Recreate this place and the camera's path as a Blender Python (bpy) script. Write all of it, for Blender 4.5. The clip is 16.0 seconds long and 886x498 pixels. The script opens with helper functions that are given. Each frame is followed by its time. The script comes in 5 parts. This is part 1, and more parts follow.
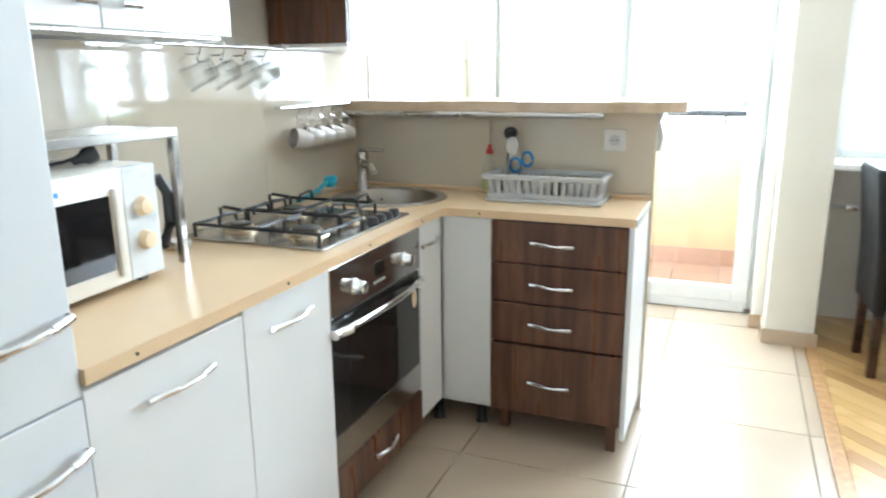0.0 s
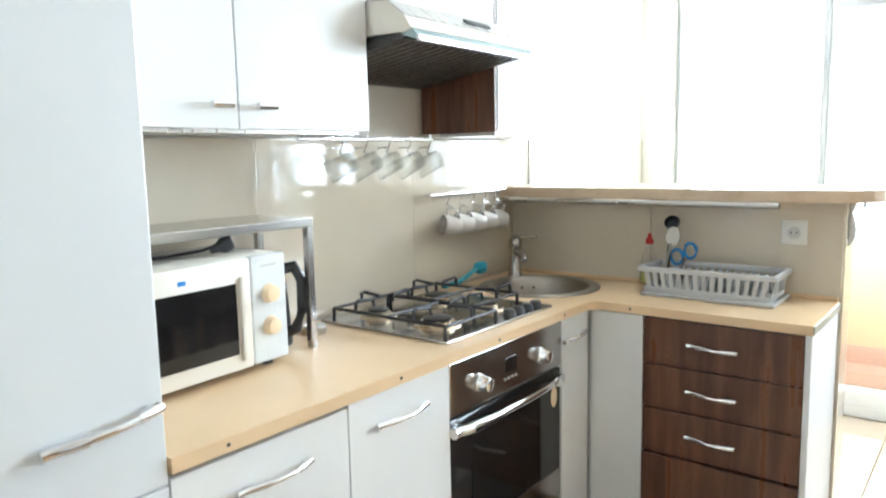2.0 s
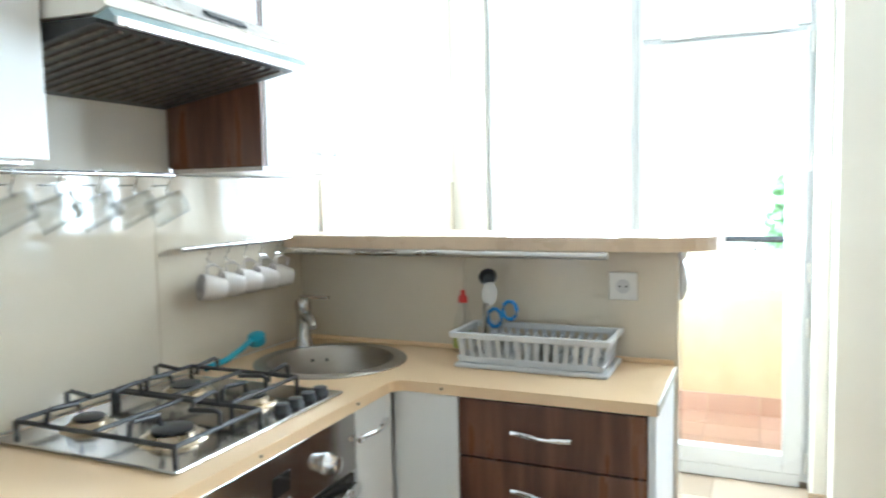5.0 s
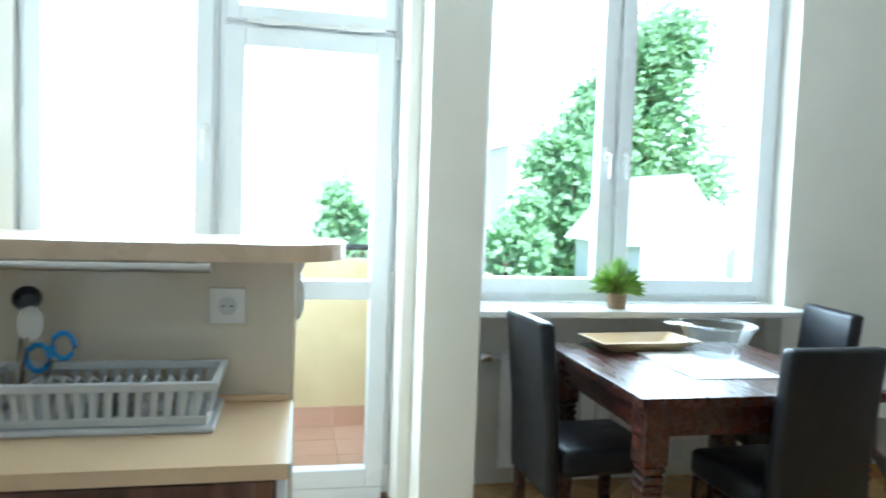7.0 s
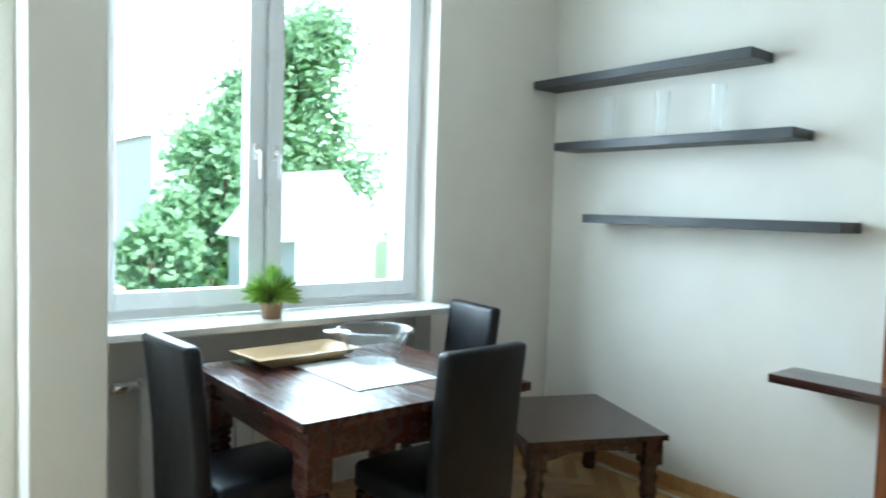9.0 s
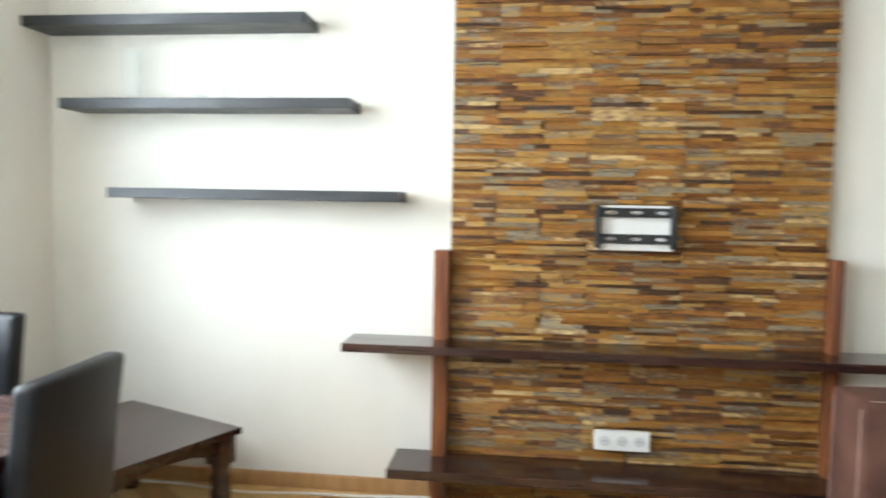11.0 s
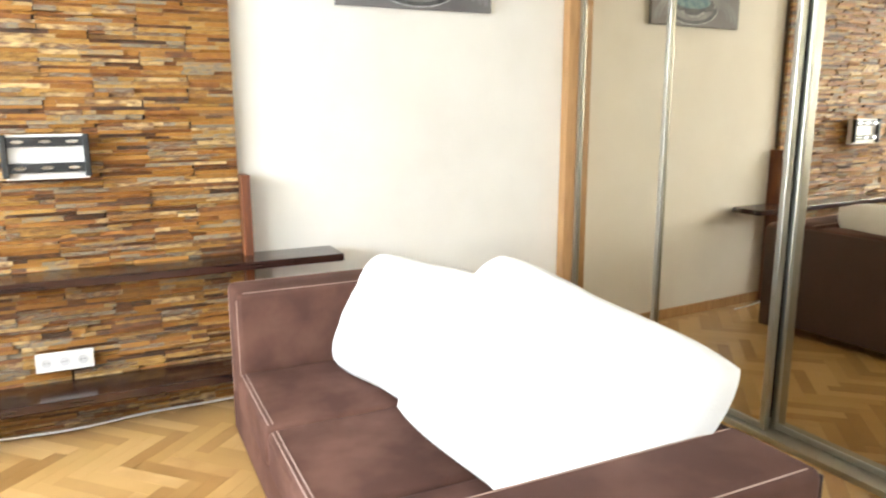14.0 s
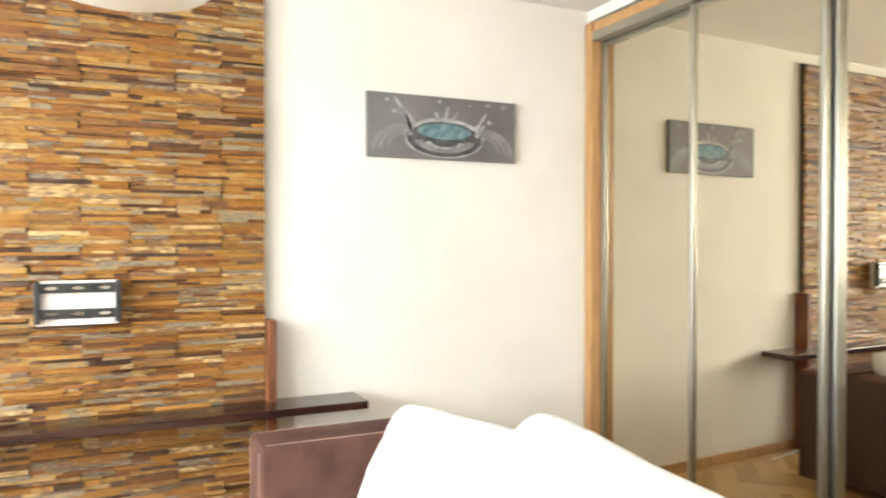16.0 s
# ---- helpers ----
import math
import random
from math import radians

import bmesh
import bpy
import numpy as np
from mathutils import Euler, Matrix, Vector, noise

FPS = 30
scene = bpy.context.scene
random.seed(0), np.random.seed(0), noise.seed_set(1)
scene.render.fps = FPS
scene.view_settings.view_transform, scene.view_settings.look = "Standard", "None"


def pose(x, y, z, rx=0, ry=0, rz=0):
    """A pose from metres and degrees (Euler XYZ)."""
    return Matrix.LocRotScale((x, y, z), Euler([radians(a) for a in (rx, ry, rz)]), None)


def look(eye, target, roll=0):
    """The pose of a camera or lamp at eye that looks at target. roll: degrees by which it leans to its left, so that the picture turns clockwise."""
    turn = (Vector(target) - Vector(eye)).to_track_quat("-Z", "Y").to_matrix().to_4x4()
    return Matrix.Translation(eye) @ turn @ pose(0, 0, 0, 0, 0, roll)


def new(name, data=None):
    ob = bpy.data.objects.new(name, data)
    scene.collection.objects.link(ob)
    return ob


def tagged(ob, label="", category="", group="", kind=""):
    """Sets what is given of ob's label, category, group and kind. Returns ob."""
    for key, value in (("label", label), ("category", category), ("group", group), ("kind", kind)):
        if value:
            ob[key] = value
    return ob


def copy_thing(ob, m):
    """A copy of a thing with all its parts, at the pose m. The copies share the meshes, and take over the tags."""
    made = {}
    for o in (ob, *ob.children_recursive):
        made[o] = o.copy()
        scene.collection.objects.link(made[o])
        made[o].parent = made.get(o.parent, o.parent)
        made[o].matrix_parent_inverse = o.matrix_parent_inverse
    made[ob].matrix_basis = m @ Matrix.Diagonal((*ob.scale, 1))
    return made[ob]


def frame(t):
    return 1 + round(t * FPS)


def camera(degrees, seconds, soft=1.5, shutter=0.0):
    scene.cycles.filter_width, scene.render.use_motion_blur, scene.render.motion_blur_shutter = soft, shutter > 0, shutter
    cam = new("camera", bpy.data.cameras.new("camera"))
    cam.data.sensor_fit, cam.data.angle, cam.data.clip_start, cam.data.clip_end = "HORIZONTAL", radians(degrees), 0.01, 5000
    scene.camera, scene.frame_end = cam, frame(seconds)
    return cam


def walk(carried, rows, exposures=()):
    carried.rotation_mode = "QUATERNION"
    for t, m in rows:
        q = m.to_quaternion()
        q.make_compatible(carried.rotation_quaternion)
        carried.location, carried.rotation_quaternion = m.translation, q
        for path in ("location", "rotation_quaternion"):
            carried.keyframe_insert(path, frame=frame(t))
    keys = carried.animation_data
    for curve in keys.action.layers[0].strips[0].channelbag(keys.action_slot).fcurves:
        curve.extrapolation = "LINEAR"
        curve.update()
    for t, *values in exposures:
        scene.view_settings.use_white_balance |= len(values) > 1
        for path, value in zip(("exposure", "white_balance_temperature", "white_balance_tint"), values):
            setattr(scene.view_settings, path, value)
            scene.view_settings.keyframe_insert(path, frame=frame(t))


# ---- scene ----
cam = camera(64.0, 16.0, soft=1.9, shutter=0.5)
PATH = [
    (0, (1.578, -2.806, 1.353), (0.838, -1.01, 0.877), -0.6),
    (0.5, (1.533, -2.735, 1.378), (0.647, -0.993, 0.953), -0.7),
    (1, (1.557, -2.681, 1.39), (0.509, -0.997, 1.13), -0.8),
    (1.5, (1.618, -2.649, 1.39), (0.463, -1.029, 1.188), -1.2),
    (2, (1.691, -2.632, 1.385), (0.463, -1.076, 1.126), -1.2),
    (2.5, (1.746, -2.619, 1.378), (0.474, -1.117, 1.022), -1.3),
    (3, (1.749, -2.63, 1.374), (0.47, -1.135, 1.014), -0.8),
    (3.2, (1.703, -2.599, 1.37), (0.424, -1.093, 1.06), -0.6),
    (5.3, (1.475, -2.095, 1.387), (0.834, -0.208, 1.217), -0.1),
    (5.5, (1.46, -2.1, 1.416), (0.941, -0.178, 1.228), 0.7),
    (6, (1.47, -2.002, 1.395), (1.203, -0.026, 1.25), 0.4),
    (6.5, (1.367, -1.835, 1.389), (1.426, 0.158, 1.24), 2.2),
    (7, (1.297, -1.696, 1.354), (1.704, 0.259, 1.227), 2.0),
    (7.5, (1.316, -1.658, 1.356), (1.93, 0.242, 1.245), 2.0),
    (8, (1.364, -1.566, 1.381), (2.209, 0.242, 1.262), 1.4),
    (8.2, (1.382, -1.532, 1.381), (2.322, 0.229, 1.261), 1.6),
    (10.3, (1.418, -1.27, 1.414), (3.193, -0.356, 1.279), 0.9),
    (10.5, (1.347, -1.145, 1.411), (3.2, -0.405, 1.269), 1.0),
    (11, (1.444, -0.827, 1.341), (3.427, -0.597, 1.212), 1.0),
    (11.5, (1.49, -0.912, 1.353), (3.481, -0.963, 1.175), 0.3),
    (12, (1.416, -1.136, 1.371), (3.388, -1.372, 1.135), -0.1),
    (12.5, (1.288, -1.365, 1.387), (3.234, -1.727, 1.106), -0.4),
    (13, (1.162, -1.501, 1.451), (3.06, -2.025, 1.104), -0.2),
    (13.5, (1.071, -1.502, 1.457), (2.908, -2.196, 1.08), -0.2),
    (14, (1.026, -1.502, 1.459), (2.797, -2.343, 1.062), -0.2),
    (14.5, (1.011, -1.504, 1.485), (2.741, -2.478, 1.249), 0.2),
    (15, (0.981, -1.513, 1.521), (2.694, -2.545, 1.489), 0.2),
    (15.5, (0.993, -1.496, 1.52), (2.732, -2.483, 1.498), -0.0),
    (16, (1.087, -1.447, 1.518), (2.907, -2.275, 1.493), -0.0),
]
EXPOSURE = [(0.0, 2.2, 5450, 3), (1.5, 2.15, 5550, 4), (3.0, 2.3, 5600, 4), (5.5, 2.05, 5250, 0), (6.5, 1.7, 5050, -4), (8.0, 1.15, 5050, -5), (10.5, 1.35, 5750, 2), (11.0, 1.9, 5900, 5), (12.0, 2.38, 6050, 9), (14.0, 2.72, 6150, 10), (16.0, 2.72, 6350, 10)]
walk(cam, [(t, look(eye, target, roll)) for t, eye, target, roll in PATH], EXPOSURE)

# ---- world and light ----
world = bpy.data.worlds.new("sky")
scene.world = world
world.use_nodes = True
wt = world.node_tree
sky = wt.nodes.new("ShaderNodeTexSky")
sky.sky_type, sky.sun_disc = "NISHITA", False
SUN_ELEV, SUN_AZ = radians(48), radians(165)
sky.sun_elevation, sky.sun_rotation = SUN_ELEV, SUN_AZ
wt.links.new(sky.outputs[0], wt.nodes["Background"].inputs[0])
wt.nodes["Background"].inputs[1].default_value = 0.15

sun_data = bpy.data.lights.new("sun", "SUN")
sun_data.energy, sun_data.angle, sun_data.color = 5.0, radians(0.5), (1.0, 0.95, 0.86)
sun = new("sun", sun_data)
sun_dir = Vector((math.sin(SUN_AZ) * math.cos(SUN_ELEV), math.cos(SUN_AZ) * math.cos(SUN_ELEV), math.sin(SUN_ELEV)))
sun.matrix_world = look(sun_dir * 50, (0, 0, 0))


def window_light(name, x, z, w, h, y, power):
    data = bpy.data.lights.new(name, "AREA")
    data.shape, data.size, data.size_y, data.energy = "RECTANGLE", w, h, power
    data.color = (0.93, 0.97, 1.0)
    ob = new(name, data)
    ob.matrix_world = look((x, y, z), (x, y - 1, z - 0.12))


window_light("dining_window_light", 2.85, 1.85, 1.3, 1.6, 1.72, 37)
window_light("kitchen_window_light", 0.95, 1.75, 1.4, 1.7, 1.62, 37)

# ---- materials ----


def ramp(nt, fac, stops):
    n = nt.nodes.new("ShaderNodeValToRGB")
    e = n.color_ramp.elements
    while len(e) < len(stops):
        e.new(0.5)
    for s, (p, c) in zip(e, stops):
        s.position, s.color = p, (*c, 1)
    nt.links.new(fac, n.inputs[0])
    return n.outputs[0]


def mat(name, c1, c2=None, rough=0.5, metal=0.0, scale=6.0, stretch=(1, 1, 1), bump=0.1, fine=90.0, rvar=0.08, spec=0.5, coat=0.0, detail=6.0, lo=0.35, hi=0.65):
    """A surface whose colour wanders between two tones, with fine grain and relief."""
    m = bpy.data.materials.new(name)
    m.use_nodes = True
    nt = m.node_tree
    b = nt.nodes["Principled BSDF"]
    c2 = c2 or tuple(v * 0.9 for v in c1)
    tc = nt.nodes.new("ShaderNodeTexCoord")
    mp = nt.nodes.new("ShaderNodeMapping")
    mp.inputs["Scale"].default_value = stretch
    nt.links.new(tc.outputs["Object"], mp.inputs[0])
    n1 = nt.nodes.new("ShaderNodeTexNoise")
    n1.inputs["Scale"].default_value, n1.inputs["Detail"].default_value = scale, detail
    nt.links.new(mp.outputs[0], n1.inputs[0])
    n2 = nt.nodes.new("ShaderNodeTexNoise")
    n2.inputs["Scale"].default_value, n2.inputs["Detail"].default_value = fine, 3
    nt.links.new(mp.outputs[0], n2.inputs[0])
    col = ramp(nt, n1.outputs[0], [(lo, c1), (hi, c2)])
    nt.links.new(col, b.inputs["Base Color"])
    b.inputs["Metallic"].default_value = metal
    b.inputs["Specular IOR Level"].default_value = spec
    b.inputs["Coat Weight"].default_value = coat
    r = ramp(nt, n1.outputs[0], [(0.3, (rough - rvar,) * 3), (0.7, (rough + rvar,) * 3)])
    nt.links.new(r, b.inputs["Roughness"])
    bp = nt.nodes.new("ShaderNodeBump")
    bp.inputs["Strength"].default_value, bp.inputs["Distance"].default_value = bump, 0.004
    nt.links.new(n2.outputs[0], bp.inputs["Height"])
    nt.links.new(bp.outputs[0], b.inputs["Normal"])
    return m


def pieces_mat(name, stops, rough, island=False, scale=8.0, stretch=(1, 1, 1), bump=0.3, fine=60.0, coat=0.0, mixin=0.35):
    """A material whose tone differs from piece to piece."""
    m = bpy.data.materials.new(name)
    m.use_nodes = True
    nt = m.node_tree
    b = nt.nodes["Principled BSDF"]
    if island:
        rnd = nt.nodes.new("ShaderNodeNewGeometry").outputs["Random Per Island"]
    else:
        rnd = nt.nodes.new("ShaderNodeObjectInfo").outputs["Random"]
    tc = nt.nodes.new("ShaderNodeNewGeometry")
    mp = nt.nodes.new("ShaderNodeMapping")
    mp.inputs["Scale"].default_value = stretch
    nt.links.new(tc.outputs["Position"], mp.inputs[0])
    n1 = nt.nodes.new("ShaderNodeTexNoise")
    n1.inputs["Scale"].default_value, n1.inputs["Detail"].default_value = scale, 7
    nt.links.new(mp.outputs[0], n1.inputs[0])
    add = nt.nodes.new("ShaderNodeMath")
    add.operation = "MULTIPLY_ADD"
    nt.links.new(n1.outputs[0], add.inputs[0])
    add.inputs[1].default_value = mixin
    sub = nt.nodes.new("ShaderNodeMath")
    sub.operation = "SUBTRACT"
    nt.links.new(rnd, sub.inputs[0])
    sub.inputs[1].default_value = mixin * 0.5
    nt.links.new(sub.outputs[0], add.inputs[2])
    nt.links.new(ramp(nt, add.outputs[0], stops), b.inputs["Base Color"])
    b.inputs["Roughness"].default_value = rough
    b.inputs["Coat Weight"].default_value = coat
    b.inputs["Coat Roughness"].default_value = 0.15
    n2 = nt.nodes.new("ShaderNodeTexNoise")
    n2.inputs["Scale"].default_value, n2.inputs["Detail"].default_value = fine, 5
    nt.links.new(mp.outputs[0], n2.inputs[0])
    bp = nt.nodes.new("ShaderNodeBump")
    bp.inputs["Strength"].default_value, bp.inputs["Distance"].default_value = bump, 0.006
    nt.links.new(n2.outputs[0], bp.inputs["Height"])
    nt.links.new(bp.outputs[0], b.inputs["Normal"])
    return m


def glass_mat(name, tint=(1, 1, 1), gloss=1.0, body=0.0):
    """Thin clear glass: see-through, with a Fresnel gloss."""
    m = bpy.data.materials.new(name)
    m.use_nodes = True
    nt = m.node_tree
    nt.nodes.remove(nt.nodes["Principled BSDF"])
    tr = nt.nodes.new("ShaderNodeBsdfTransparent")
    tr.inputs[0].default_value = (*tint, 1)
    gl = nt.nodes.new("ShaderNodeBsdfGlossy")
    gl.inputs["Roughness"].default_value = 0.03
    lw = nt.nodes.new("ShaderNodeLayerWeight")
    lw.inputs[0].default_value = 0.5
    pw = nt.nodes.new("ShaderNodeMath")
    pw.operation = "POWER"
    pw.inputs[1].default_value = 3.0
    nt.links.new(lw.outputs["Facing"], pw.inputs[0])
    fr = nt.nodes.new("ShaderNodeMath")
    fr.operation = "MULTIPLY_ADD"
    fr.inputs[1].default_value, fr.inputs[2].default_value = 0.55 * gloss, 0.04
    nt.links.new(pw.outputs[0], fr.inputs[0])
    mix = nt.nodes.new("ShaderNodeMixShader")
    nt.links.new(fr.outputs[0], mix.inputs[0])
    nt.links.new(tr.outputs[0], mix.inputs[1])
    nt.links.new(gl.outputs[0], mix.inputs[2])
    nt.links.new(mix.outputs[0], nt.nodes["Material Output"].inputs[0])
    return m


M_WALL = mat("wall_paint", (0.82, 0.79, 0.72), (0.78, 0.745, 0.675), 0.85, scale=2.5, bump=0.08, fine=160)
M_CEIL = mat("ceiling_paint", (0.84, 0.82, 0.77), (0.8, 0.78, 0.73), 0.9, scale=2, bump=0.05)
M_SPLASH = mat("gloss_splashback", (0.66, 0.585, 0.46), (0.63, 0.555, 0.435), 0.07, scale=3, bump=0.008, fine=25, rvar=0.006, coat=0.6)
M_WHITE = mat("white_cabinet_front", (0.80, 0.79, 0.77), (0.77, 0.765, 0.75), 0.28, scale=4, bump=0.01, fine=120, rvar=0.006)
M_FRIDGE = mat("white_tall_front", (0.77, 0.78, 0.79), (0.74, 0.755, 0.77), 0.3, scale=3, bump=0.01, fine=120, rvar=0.006)
M_WALNUT = mat("walnut_laminate", (0.17, 0.075, 0.04), (0.075, 0.03, 0.017), 0.32, scale=7, stretch=(3.2, 3.2, 0.35), bump=0.05, fine=60, lo=0.36, hi=0.62)
M_COUNTER = mat("beige_laminate", (0.74, 0.53, 0.31), (0.77, 0.57, 0.35), 0.32, scale=5, bump=0.03, fine=240, rvar=0.03, lo=0.3, hi=0.7)
M_BAREDGE = mat("bar_laminate", (0.62, 0.47, 0.32), (0.68, 0.53, 0.37), 0.3, scale=9, bump=0.03, fine=240)
M_CHROME = mat("chrome", (0.85, 0.85, 0.86), (0.8, 0.8, 0.81), 0.12, 1.0, bump=0.01, rvar=0.04)
M_STEEL = mat("brushed_steel", (0.6, 0.58, 0.55), (0.52, 0.5, 0.48), 0.3, 1.0, scale=5, stretch=(1, 12, 1), bump=0.04, fine=120)
M_HOBSTEEL = mat("satin_steel", (0.50, 0.48, 0.455), (0.44, 0.42, 0.40), 0.17, 1.0, scale=3, bump=0.015, fine=200, rvar=0.03)
M_SINK = mat("brushed_sink_steel", (0.40, 0.365, 0.32), (0.35, 0.32, 0.28), 0.36, 1.0, scale=4, stretch=(1, 1, 6), bump=0.03, fine=150, rvar=0.04)
M_BRASS = mat("tarnished_brass", (0.62, 0.5, 0.33), (0.5, 0.42, 0.32), 0.3, 1.0, scale=18, bump=0.03)
M_IRON = mat("black_enamel", (0.02, 0.02, 0.02), (0.03, 0.03, 0.03), 0.4, scale=30, bump=0.1)
M_FILTER = mat("greasy_filter_metal", (0.16, 0.13, 0.10), (0.10, 0.085, 0.07), 0.45, 0.8, scale=60, bump=0.2, fine=260)
M_BLACK = mat("black_plastic", (0.025, 0.025, 0.028), (0.04, 0.04, 0.043), 0.35, scale=20, bump=0.05)
M_DARKGLASS = mat("dark_oven_glass", (0.012, 0.011, 0.011), (0.02, 0.018, 0.017), 0.06, scale=3, bump=0.0, rvar=0.02)
M_PLASTIC = mat("cream_plastic", (0.78, 0.73, 0.64), (0.74, 0.69, 0.6), 0.35, scale=8, bump=0.03)
M_PANEL = mat("grey_control_panel", (0.66, 0.68, 0.68), (0.7, 0.71, 0.7), 0.3, scale=12, bump=0.03)
M_KNOB = mat("ivory_knob", (0.8, 0.6, 0.36), (0.82, 0.66, 0.44), 0.4, scale=12, bump=0.02)
M_PVC = mat("white_pvc", (0.8, 0.81, 0.82), (0.77, 0.785, 0.8), 0.3, scale=3, bump=0.02, rvar=0.04)
M_SILL = mat("stone_sill", (0.72, 0.7, 0.66), (0.64, 0.62, 0.58), 0.35, scale=14, bump=0.05)
M_CUP = mat("white_china", (0.66, 0.61, 0.56), (0.62, 0.57, 0.52), 0.2, scale=10, bump=0.01)
# rack plastic; its grey also serves as painted shade in the socket wells
M_RACK = mat("grey_rack_plastic_and_well_shade", (0.60, 0.60, 0.60), (0.56, 0.56, 0.56), 0.4, scale=14, bump=0.03)
M_CYAN = mat("turquoise_plastic", (0.03, 0.3, 0.42), (0.05, 0.36, 0.47), 0.35, scale=14, bump=0.05)
M_BLUE = mat("blue_plastic", (0.03, 0.2, 0.55), (0.04, 0.25, 0.6), 0.35, scale=14)
M_RED = mat("red_plastic", (0.5, 0.03, 0.03), (0.55, 0.05, 0.04), 0.4, scale=14)
M_GREENLABEL = mat("green_detergent", (0.25, 0.36, 0.06), (0.45, 0.4, 0.2), 0.3, scale=20)
M_TILE = pieces_mat("beige_floor_tile", [(0.1, (0.45, 0.35, 0.25)), (0.9, (0.55, 0.44, 0.32))], 0.25, scale=5, bump=0.05, fine=40, coat=0.2)
M_GROUT = mat("grout", (0.34, 0.25, 0.16), (0.28, 0.2, 0.13), 0.9, scale=30)
PARQ = [(0.0, (0.40, 0.22, 0.07)), (0.45, (0.58, 0.36, 0.13)), (0.8, (0.66, 0.43, 0.18)), (1.0, (0.47, 0.26, 0.085))]
M_PARQ = pieces_mat("oak_parquet", PARQ, 0.3, scale=6, bump=0.08, fine=70, coat=0.3)
M_PARQ_I = pieces_mat("oak_parquet_far", PARQ, 0.3, True, scale=6, bump=0.08, fine=70, coat=0.3)
M_OAKTRIM = mat("oak_trim", (0.5, 0.29, 0.12), (0.4, 0.22, 0.09), 0.4, scale=8, stretch=(4, 4, 0.6), bump=0.08)
SLATE = [(0.0, (0.06, 0.032, 0.018)), (0.1, (0.14, 0.055, 0.018)), (0.24, (0.27, 0.105, 0.02)), (0.42, (0.37, 0.175, 0.03)), (0.56, (0.21, 0.105, 0.035)), (0.68, (0.45, 0.25, 0.055)), (0.81, (0.25, 0.22, 0.16)), (0.88, (0.18, 0.09, 0.045)), (1.0, (0.6, 0.42, 0.19))]
M_SLATE = pieces_mat("split_slate", SLATE, 0.42, scale=22, stretch=(1, 1, 3.0), bump=1.0, fine=60, mixin=0.42)
M_SLATE_I = pieces_mat("split_slate_far", SLATE, 0.42, True, scale=22, stretch=(1, 1, 3.0), bump=1.0, fine=60, mixin=0.42)
M_SLATEBACK = mat("slate_mortar", (0.05, 0.032, 0.02), (0.08, 0.05, 0.03), 0.9, scale=20)
M_DARKWOOD = mat("dark_stained_wood", (0.05, 0.02, 0.014), (0.025, 0.011, 0.009), 0.15, scale=6, stretch=(5, 0.6, 5), bump=0.08, fine=60, coat=0.3)
M_TABLEWOOD = mat("mahogany_table", (0.075, 0.023, 0.014), (0.032, 0.011, 0.009), 0.27, scale=6, stretch=(5, 0.7, 5), bump=0.1, fine=60, coat=0.15)
M_REDWOOD = mat("reddish_board", (0.26, 0.085, 0.028), (0.12, 0.04, 0.018), 0.35, scale=6, stretch=(5, 5, 0.7), bump=0.1, fine=60)
M_SHELF = mat("black_brown_shelf", (0.03, 0.032, 0.036), (0.022, 0.023, 0.027), 0.42, scale=9, stretch=(4, 0.5, 4), bump=0.05)
M_LEATHER = mat("black_leather", (0.010, 0.011, 0.014), (0.015, 0.016, 0.019), 0.36, scale=14, bump=0.2, fine=220, rvar=0.05, spec=0.28)
M_SUEDE = mat("brown_suede", (0.13, 0.062, 0.044), (0.078, 0.035, 0.025), 0.8, scale=4, bump=0.3, fine=260, lo=0.38, hi=0.6, spec=0.25)
M_SOFABACK = mat("dark_brown_leatherette", (0.05, 0.026, 0.02), (0.065, 0.034, 0.027), 0.5, scale=8, bump=0.2, fine=200)
M_STITCH = mat("pale_thread", (0.42, 0.3, 0.25), (0.38, 0.27, 0.22), 0.8)
M_PILLOW = mat("white_cotton", (0.82, 0.81, 0.78), (0.79, 0.78, 0.75), 0.9, scale=7, bump=0.25, fine=160, spec=0.2)
M_MIRROR = mat("bronze_mirror", (0.66, 0.6, 0.48), (0.655, 0.595, 0.475), 0.01, 1.0, bump=0.0, rvar=0.004)
M_ALU = mat("aluminium_profile", (0.46, 0.45, 0.39), (0.43, 0.42, 0.365), 0.34, 1.0, scale=5, bump=0.0, rvar=0.015)
M_RAD = mat("radiator_enamel", (0.76, 0.75, 0.72), (0.72, 0.71, 0.68), 0.35, scale=6, bump=0.03)
M_PAPER = mat("white_placemat", (0.8, 0.79, 0.78), (0.76, 0.75, 0.74), 0.6, scale=30, bump=0.1)
M_TRAY = mat("pale_wooden_tray", (0.6, 0.44, 0.24), (0.5, 0.35, 0.18), 0.45, scale=7, stretch=(0.7, 5, 5), bump=0.06)
M_POT = mat("clay_pot", (0.3, 0.2, 0.11), (0.25, 0.16, 0.09), 0.7, scale=20, bump=0.2)
M_LEAF = pieces_mat("houseplant_leaf", [(0.1, (0.17, 0.32, 0.04)), (0.9, (0.34, 0.5, 0.1))], 0.5, True, bump=0.05)
M_TREE = pieces_mat("tree_leaf", [(0.1, (0.12, 0.19, 0.11)), (0.9, (0.20, 0.28, 0.16))], 0.6, True, bump=0.1)
leaf_nodes = M_TREE.node_tree
through_leaf = leaf_nodes.nodes.new("ShaderNodeBsdfTranslucent")
through_leaf.inputs[0].default_value = (0.22, 0.32, 0.15, 1)
leaf_mix = leaf_nodes.nodes.new("ShaderNodeAddShader")
